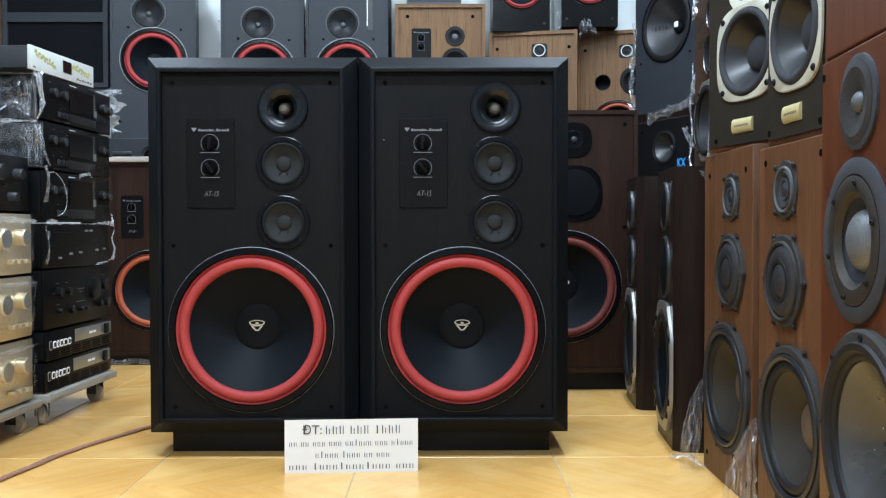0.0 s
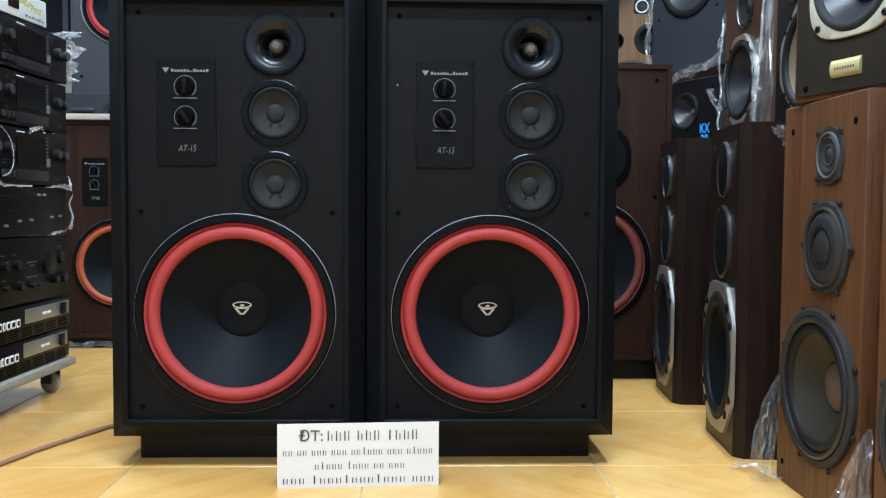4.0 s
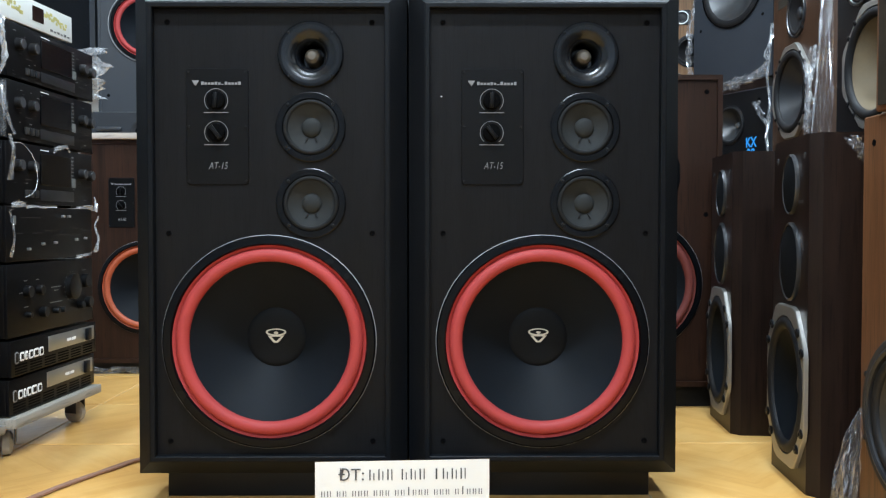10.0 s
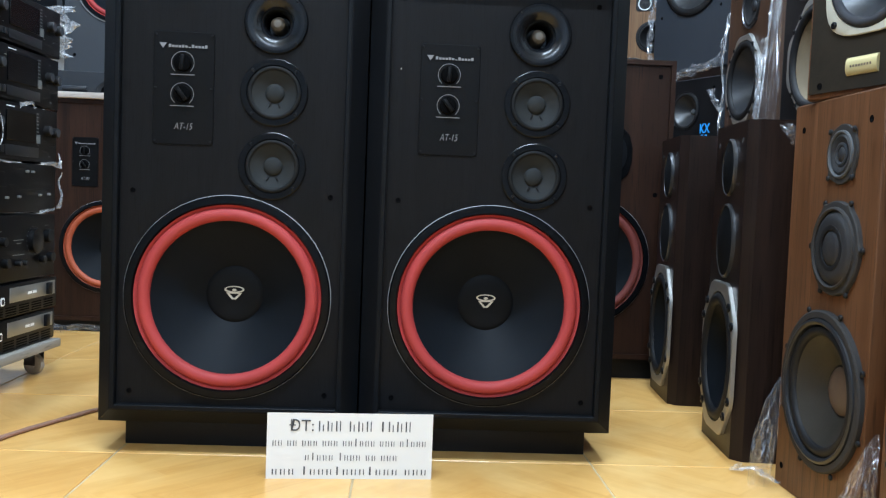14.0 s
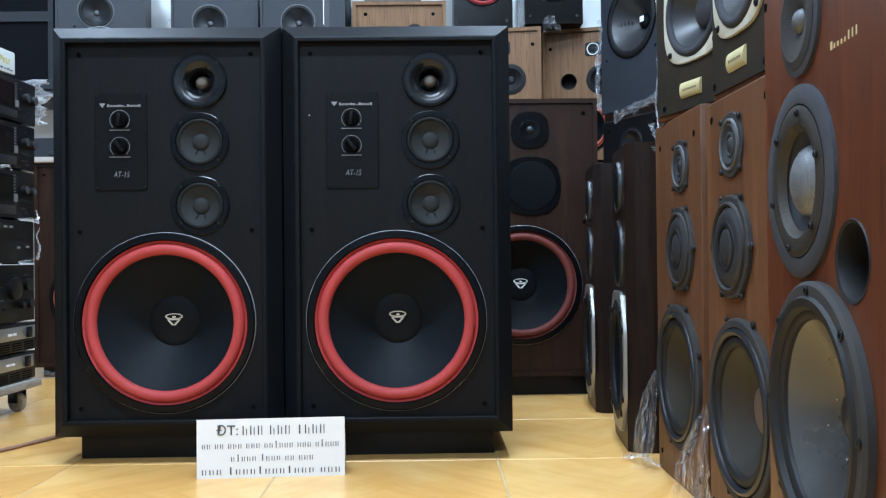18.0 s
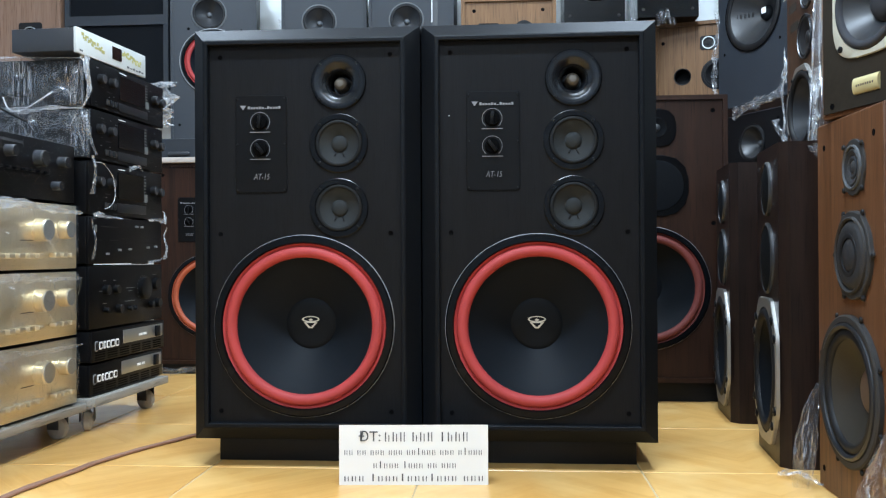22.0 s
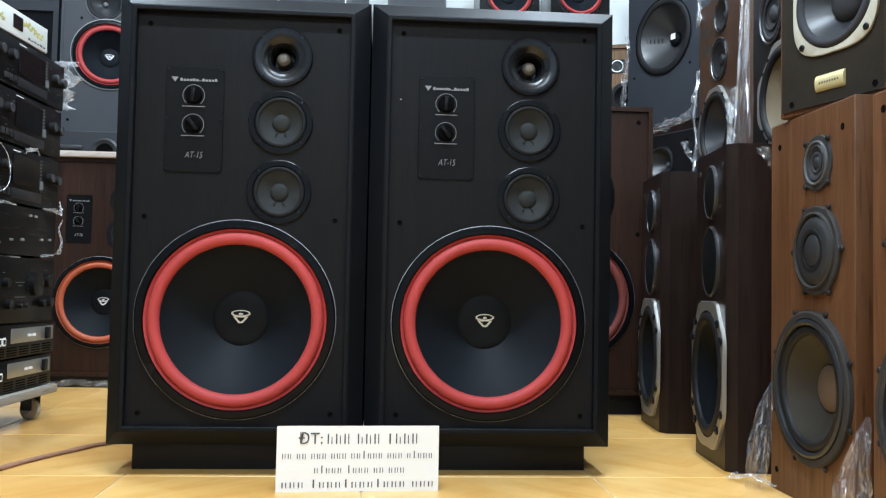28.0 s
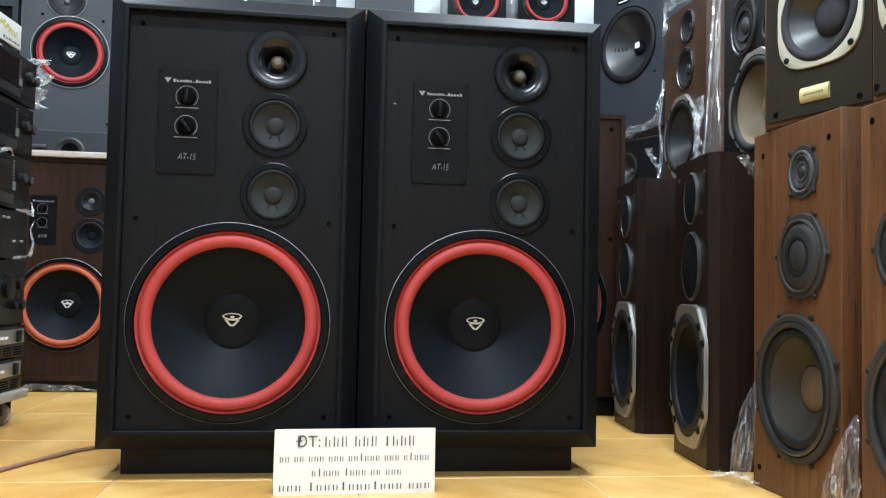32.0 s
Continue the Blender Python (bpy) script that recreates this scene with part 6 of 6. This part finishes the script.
crumple("film_scrap", in_corner((-0.10, -0.012, 1.030), (0.0, -0.016, 1.046), (0.10, -0.014, 1.056), (0.20, -0.016, 1.075)), 0.052, 4.1, "twisted clear film hanging under a grey speaker", M_FILMBUNCH, tip=1.0)
crumple("film_scrap", in_corner((0.15, -0.010, 1.066), (0.195, -0.018, 1.10), (0.212, -0.016, 1.16), (0.218, -0.012, 1.24)), 0.050, 4.5, "torn clear film drawn up a grey speaker's corner", M_FILM, lean=(0.4, -0.9, 0))
crumple("film_scrap", in_corner((0.145, -0.010, 0.972), (0.165, -0.016, 0.935), (0.190, -0.018, 0.905), (0.200, -0.014, 0.875)), 0.060, 4.9, "torn clear film on a black speaker's corner", M_FILMBUNCH, lean=(0.4, -0.9, 0), tip=0.5)
crumple("film_scrap", in_corner((-0.215, -0.006, 1.08), (-0.222, 0.0, 1.20), (-0.216, -0.004, 1.34), (-0.212, -0.006, 1.48)), 0.060, 5.7, "clear film along the edge of a grey speaker", M_FILM, lean=(0.4, -0.9, 0), tip=0.5)
crumple("film_scrap", [(1.012, 3.085, 1.06), (1.004, 3.095, 0.97), (1.002, 3.105, 0.88), (1.006, 3.115, 0.79)], 0.062, 7.2, "crinkled clear film beside a brown speaker's woofer", M_FILMBUNCH, lean=(0, 1, 0), tip=0.9)
crumple("film_scrap", [(1.012, 3.43, 1.38), (1.012, 3.40, 1.45), (1.02, 3.34, 1.475), (1.03, 3.25, 1.47)], 0.075, 19.3, "clear film over the top of a brown speaker", M_FILM, lean=(0.2, 0.5, 1), tip=0.8)


def film_curtain(left, right, seed, label, mat, name="film_curtain"):
    """A loose sheet of film between two hanging edges, pleated lengthwise."""
    t = thing(name, Matrix.Translation(left[0]), label, "plastic film", "scraps of clear film")
    base = Vector(left[0])
    a, b = (curve_points([Vector(p) - base for p in edge], 10) for edge in (left, right))
    bm = bmesh.new()
    rows = []
    for i, (p, q) in enumerate(zip(a, b)):
        d = (q - p).cross(a[min(i + 1, len(a) - 1)] - a[max(i - 1, 0)]).normalized()
        row = []
        for k in range(13):
            u = k / 12
            pleat = noise.noise(Vector((u * 5 + seed, i * 0.05, seed))) + 0.35 * noise.noise(Vector((u * 9, i * 0.35, seed + 4)))
            row.append(bm.verts.new(p.lerp(q, u + 0.05 * noise.noise(Vector((u * 3, i * 0.3, seed)))) + d * 0.014 * pleat))
        rows.append(row)
    for r0, r1 in zip(rows, rows[1:]):
        for k in range(12):
            bm.faces.new((r0[k], r0[k + 1], r1[k + 1], r1[k]))
    part("film", bm, mat, t, angle=50)
    return t


film_curtain([(0.868, 2.765, 0.715), (0.866, 2.735, 0.85), (0.864, 2.690, 1.06), (0.868, 2.668, 1.38)], [(0.868, 2.668, 0.715), (0.866, 2.654, 0.85), (0.866, 2.648, 1.06), (0.870, 2.646, 1.38)], 2.2, "long loose sheet of clear film hanging beside a black speaker's edge", M_FILMHANG)
crumple("film_edge", [(0.866, 2.672, 1.40), (0.862, 2.690, 1.15), (0.862, 2.715, 0.95), (0.864, 2.760, 0.73)], 0.020, 2.9, "bright fold of clear film beside a black speaker", M_FILMBUNCH, lean=(0, 1, 0), tip=0.9)

DECK = amp_pose(BX, BY, 0)


def on_deck(*pts):
    return [DECK @ Vector((px, -0.010 - 0.006 * (k % 2), pz)) for k, (px, pz) in enumerate(pts)]


crumple("film_scrap", on_deck((-0.205, 0.562), (-0.17, 0.568), (-0.13, 0.564), (-0.06, 0.562)), 0.020, 11.2, "bunched clear film on the edge of a mixer unit", M_FILMWHITE)
crumple("film_scrap", on_deck((0.212, 0.582), (0.20, 0.566), (0.15, 0.566), (0.09, 0.563)), 0.020, 12.2, "bright fold of film at a mixer's far edge", M_FILMWHITE)
crumple("film_scrap", on_deck((0.211, 0.447), (0.212, 0.48), (0.210, 0.52), (0.214, 0.545)), 0.012, 12.9, "torn clear film down a mixer's far corner", M_FILMWHITE, lean=(1, 0.4, 0))
crumple("film_scrap", on_deck((0.10, 0.440), (0.15, 0.444), (0.205, 0.452)), 0.009, 13.1, "strip of clear film under a mixer unit", M_FILMWHITE)
crumple("film_scrap", on_deck((-0.01, 0.702), (0.03, 0.712), (0.075, 0.704)), 0.018, 13.9, "small knot of clear film between two decks", M_FILMWHITE)
crumple("film_scrap", on_deck((-0.208, 0.62), (-0.205, 0.67), (-0.209, 0.72), (-0.204, 0.69), (-0.208, 0.71)), 0.013, 15.1, "crinkled clear film down a deck stack's near edge", M_FILMBUNCH, lean=(1, 0.4, 0))
crumple("film_scrap", on_deck((-0.208, 0.45), (-0.204, 0.50), (-0.209, 0.55), (-0.206, 0.555)), 0.009, 15.9, "crinkled clear film beside a gold amplifier", M_FILMBUNCH, lean=(1, 0.4, 0))
curl = thing("film_curl", DECK @ Matrix.Translation((-0.20, -0.012, 0.700)), "thin white curl of twisted film hanging on a deck", "plastic film", "scraps of clear film")
part("film", tube_along(curve_points([(0, 0, 0), (0.03, -0.006, 0.002), (0.065, -0.014, -0.03), (0.075, -0.016, -0.075), (0.062, -0.014, -0.105), (0.035, -0.008, -0.118)], 6), 0.0010, 6), M_FILMWHITE, curl)
crumple("film_scrap", [(0.545, 3.985, 1.458), (0.548, 3.99, 1.55), (0.54, 3.985, 1.66), (0.542, 3.99, 1.80)], 0.05, 22.4, "clear film between two small black speakers", lean=(1, 0, 0))
crumple("film_scrap", [(-0.995, 3.985, 0.88), (-1.0, 3.98, 1.05), (-0.99, 3.985, 1.25), (-0.995, 3.98, 1.5)], 0.05, 23.4, "clear film down a slate grey speaker's edge", lean=(1, 0, 0))
film_sheet(pose(-1.262, 2.352, 0.842), 0.37, 0.128, 21.0, "clear film stretched over a deck's side", y=-0.012, depth=0.024, mat=M_FILMSIDE, name="wrapping_film")
film_sheet(pose(-1.262, 2.354, 0.712), 0.40, 0.122, 27.0, "clear film stretched over a second deck's side", y=-0.012, depth=0.024, mat=M_FILMSIDE, name="wrapping_film")
crumple("film_edge", [(-1.42, 2.340, 0.966), (-1.30, 2.338, 0.970), (-1.18, 2.340, 0.967), (-1.085, 2.345, 0.966)], 0.009, 41.0, "bright fold of film along a deck's upper edge", M_FILMWHITE)
crumple("film_edge", [(-1.30, 2.338, 0.834), (-1.22, 2.334, 0.832), (-1.15, 2.336, 0.838), (-1.075, 2.345, 0.838)], 0.018, 42.0, "bright fold of film between two decks", M_FILMWHITE)
crumple("film_edge", [(-1.070, 2.338, 0.972), (-1.062, 2.336, 0.93), (-1.058, 2.338, 0.88), (-1.075, 2.342, 0.842)], 0.026, 43.0, "crinkled film down a deck's near corner", M_FILMWHITE, lean=(1, 0.3, 0))
crumple("film_edge", [(-1.072, 2.338, 0.828), (-1.062, 2.336, 0.79), (-1.052, 2.338, 0.75), (-1.040, 2.342, 0.715)], 0.022, 44.0, "crinkled film down a second deck's near corner", M_FILMBUNCH, lean=(1, 0.3, 0))
tie = thing("film_twist", Matrix.Identity(4), "thin white twist of film tied across a deck's side", "plastic film", "scraps of clear film")
part("film", tube_along(curve_points([(-1.150, 2.330, 0.878), (-1.190, 2.328, 0.852), (-1.224, 2.327, 0.833), (-1.250, 2.327, 0.829), (-1.268, 2.328, 0.838), (-1.280, 2.328, 0.866)], 6), 0.0022, 6), M_FILMWHITE, tie)
loop = thing("mains_lead", Matrix.Identity(4), "short black mains lead coiled on a receiver", "cable")
coil = [(-1.345 + 0.026 * math.cos(a) + 0.004 * a, 2.325 - 0.002 * a, 0.845 + 0.020 * math.sin(a)) for a in np.linspace(0, 11, 40)]
part("lead", tube_along(coil + [(-1.27, 2.30, 0.832), (-1.23, 2.29, 0.812), (-1.19, 2.28, 0.795)], 0.0028, 6), M_KNOB, loop)

cb = thing("speaker_cable", pose(0, 0, 0), "flat red-brown speaker cable lying on the tiles", "cable")
for s in (0.0, 0.008):
    pts = curve_points([(-1.02 + s, 1.30, 0.004), (-0.985 + s, 1.55, 0.004), (-0.962 + s, 1.72, 0.004), (-0.932 + s, 1.93, 0.004), (-0.895 + s, 2.10, 0.004), (-0.83 + s, 2.27, 0.004), (-0.755 + s, 2.40, 0.004), (-0.62 + s, 2.49, 0.004), (-0.5 + s, 2.52, 0.004)], 8)
    pts = [p + Vector((0.006 * noise.noise(Vector((k * 0.22, 3, 1))) + 0.003 * noise.noise(Vector((k * 0.6, s * 300, 7))), 0, 0.0015 * abs(noise.noise(Vector((k * 0.4, s * 200, 2)))))) for k, p in enumerate(pts)]
    part("strand", tube_along(pts, 0.0040, 8), M_CABLE, cb)


cut_baffles()

# ---------------------------------------------------------------- floor tiles, last
PITCH, TX, TY = 0.462, -0.181, 2.047
me = bpy.data.meshes.new("tile")
bm = box(-PITCH / 2 + 0.0018, PITCH / 2 - 0.0018, -PITCH / 2 + 0.0018, PITCH / 2 - 0.0018, -0.008, 0.0, 0.0012, seg=1)
bm.to_mesh(me)
bm.free()
me.materials.append(M_TILE)
for i in range(-6, 4):
    for j in range(-10, 6):
        cx, cy = TX + (i + 0.5) * PITCH, TY + (j + 0.5) * PITCH
        if X0 - 0.3 < cx < X1 + 0.3 and Y0 - 0.3 < cy < Y1 + 0.3:
            t = new("tile", me)
            t.parent = floor
            t.location = (cx, cy, 0)
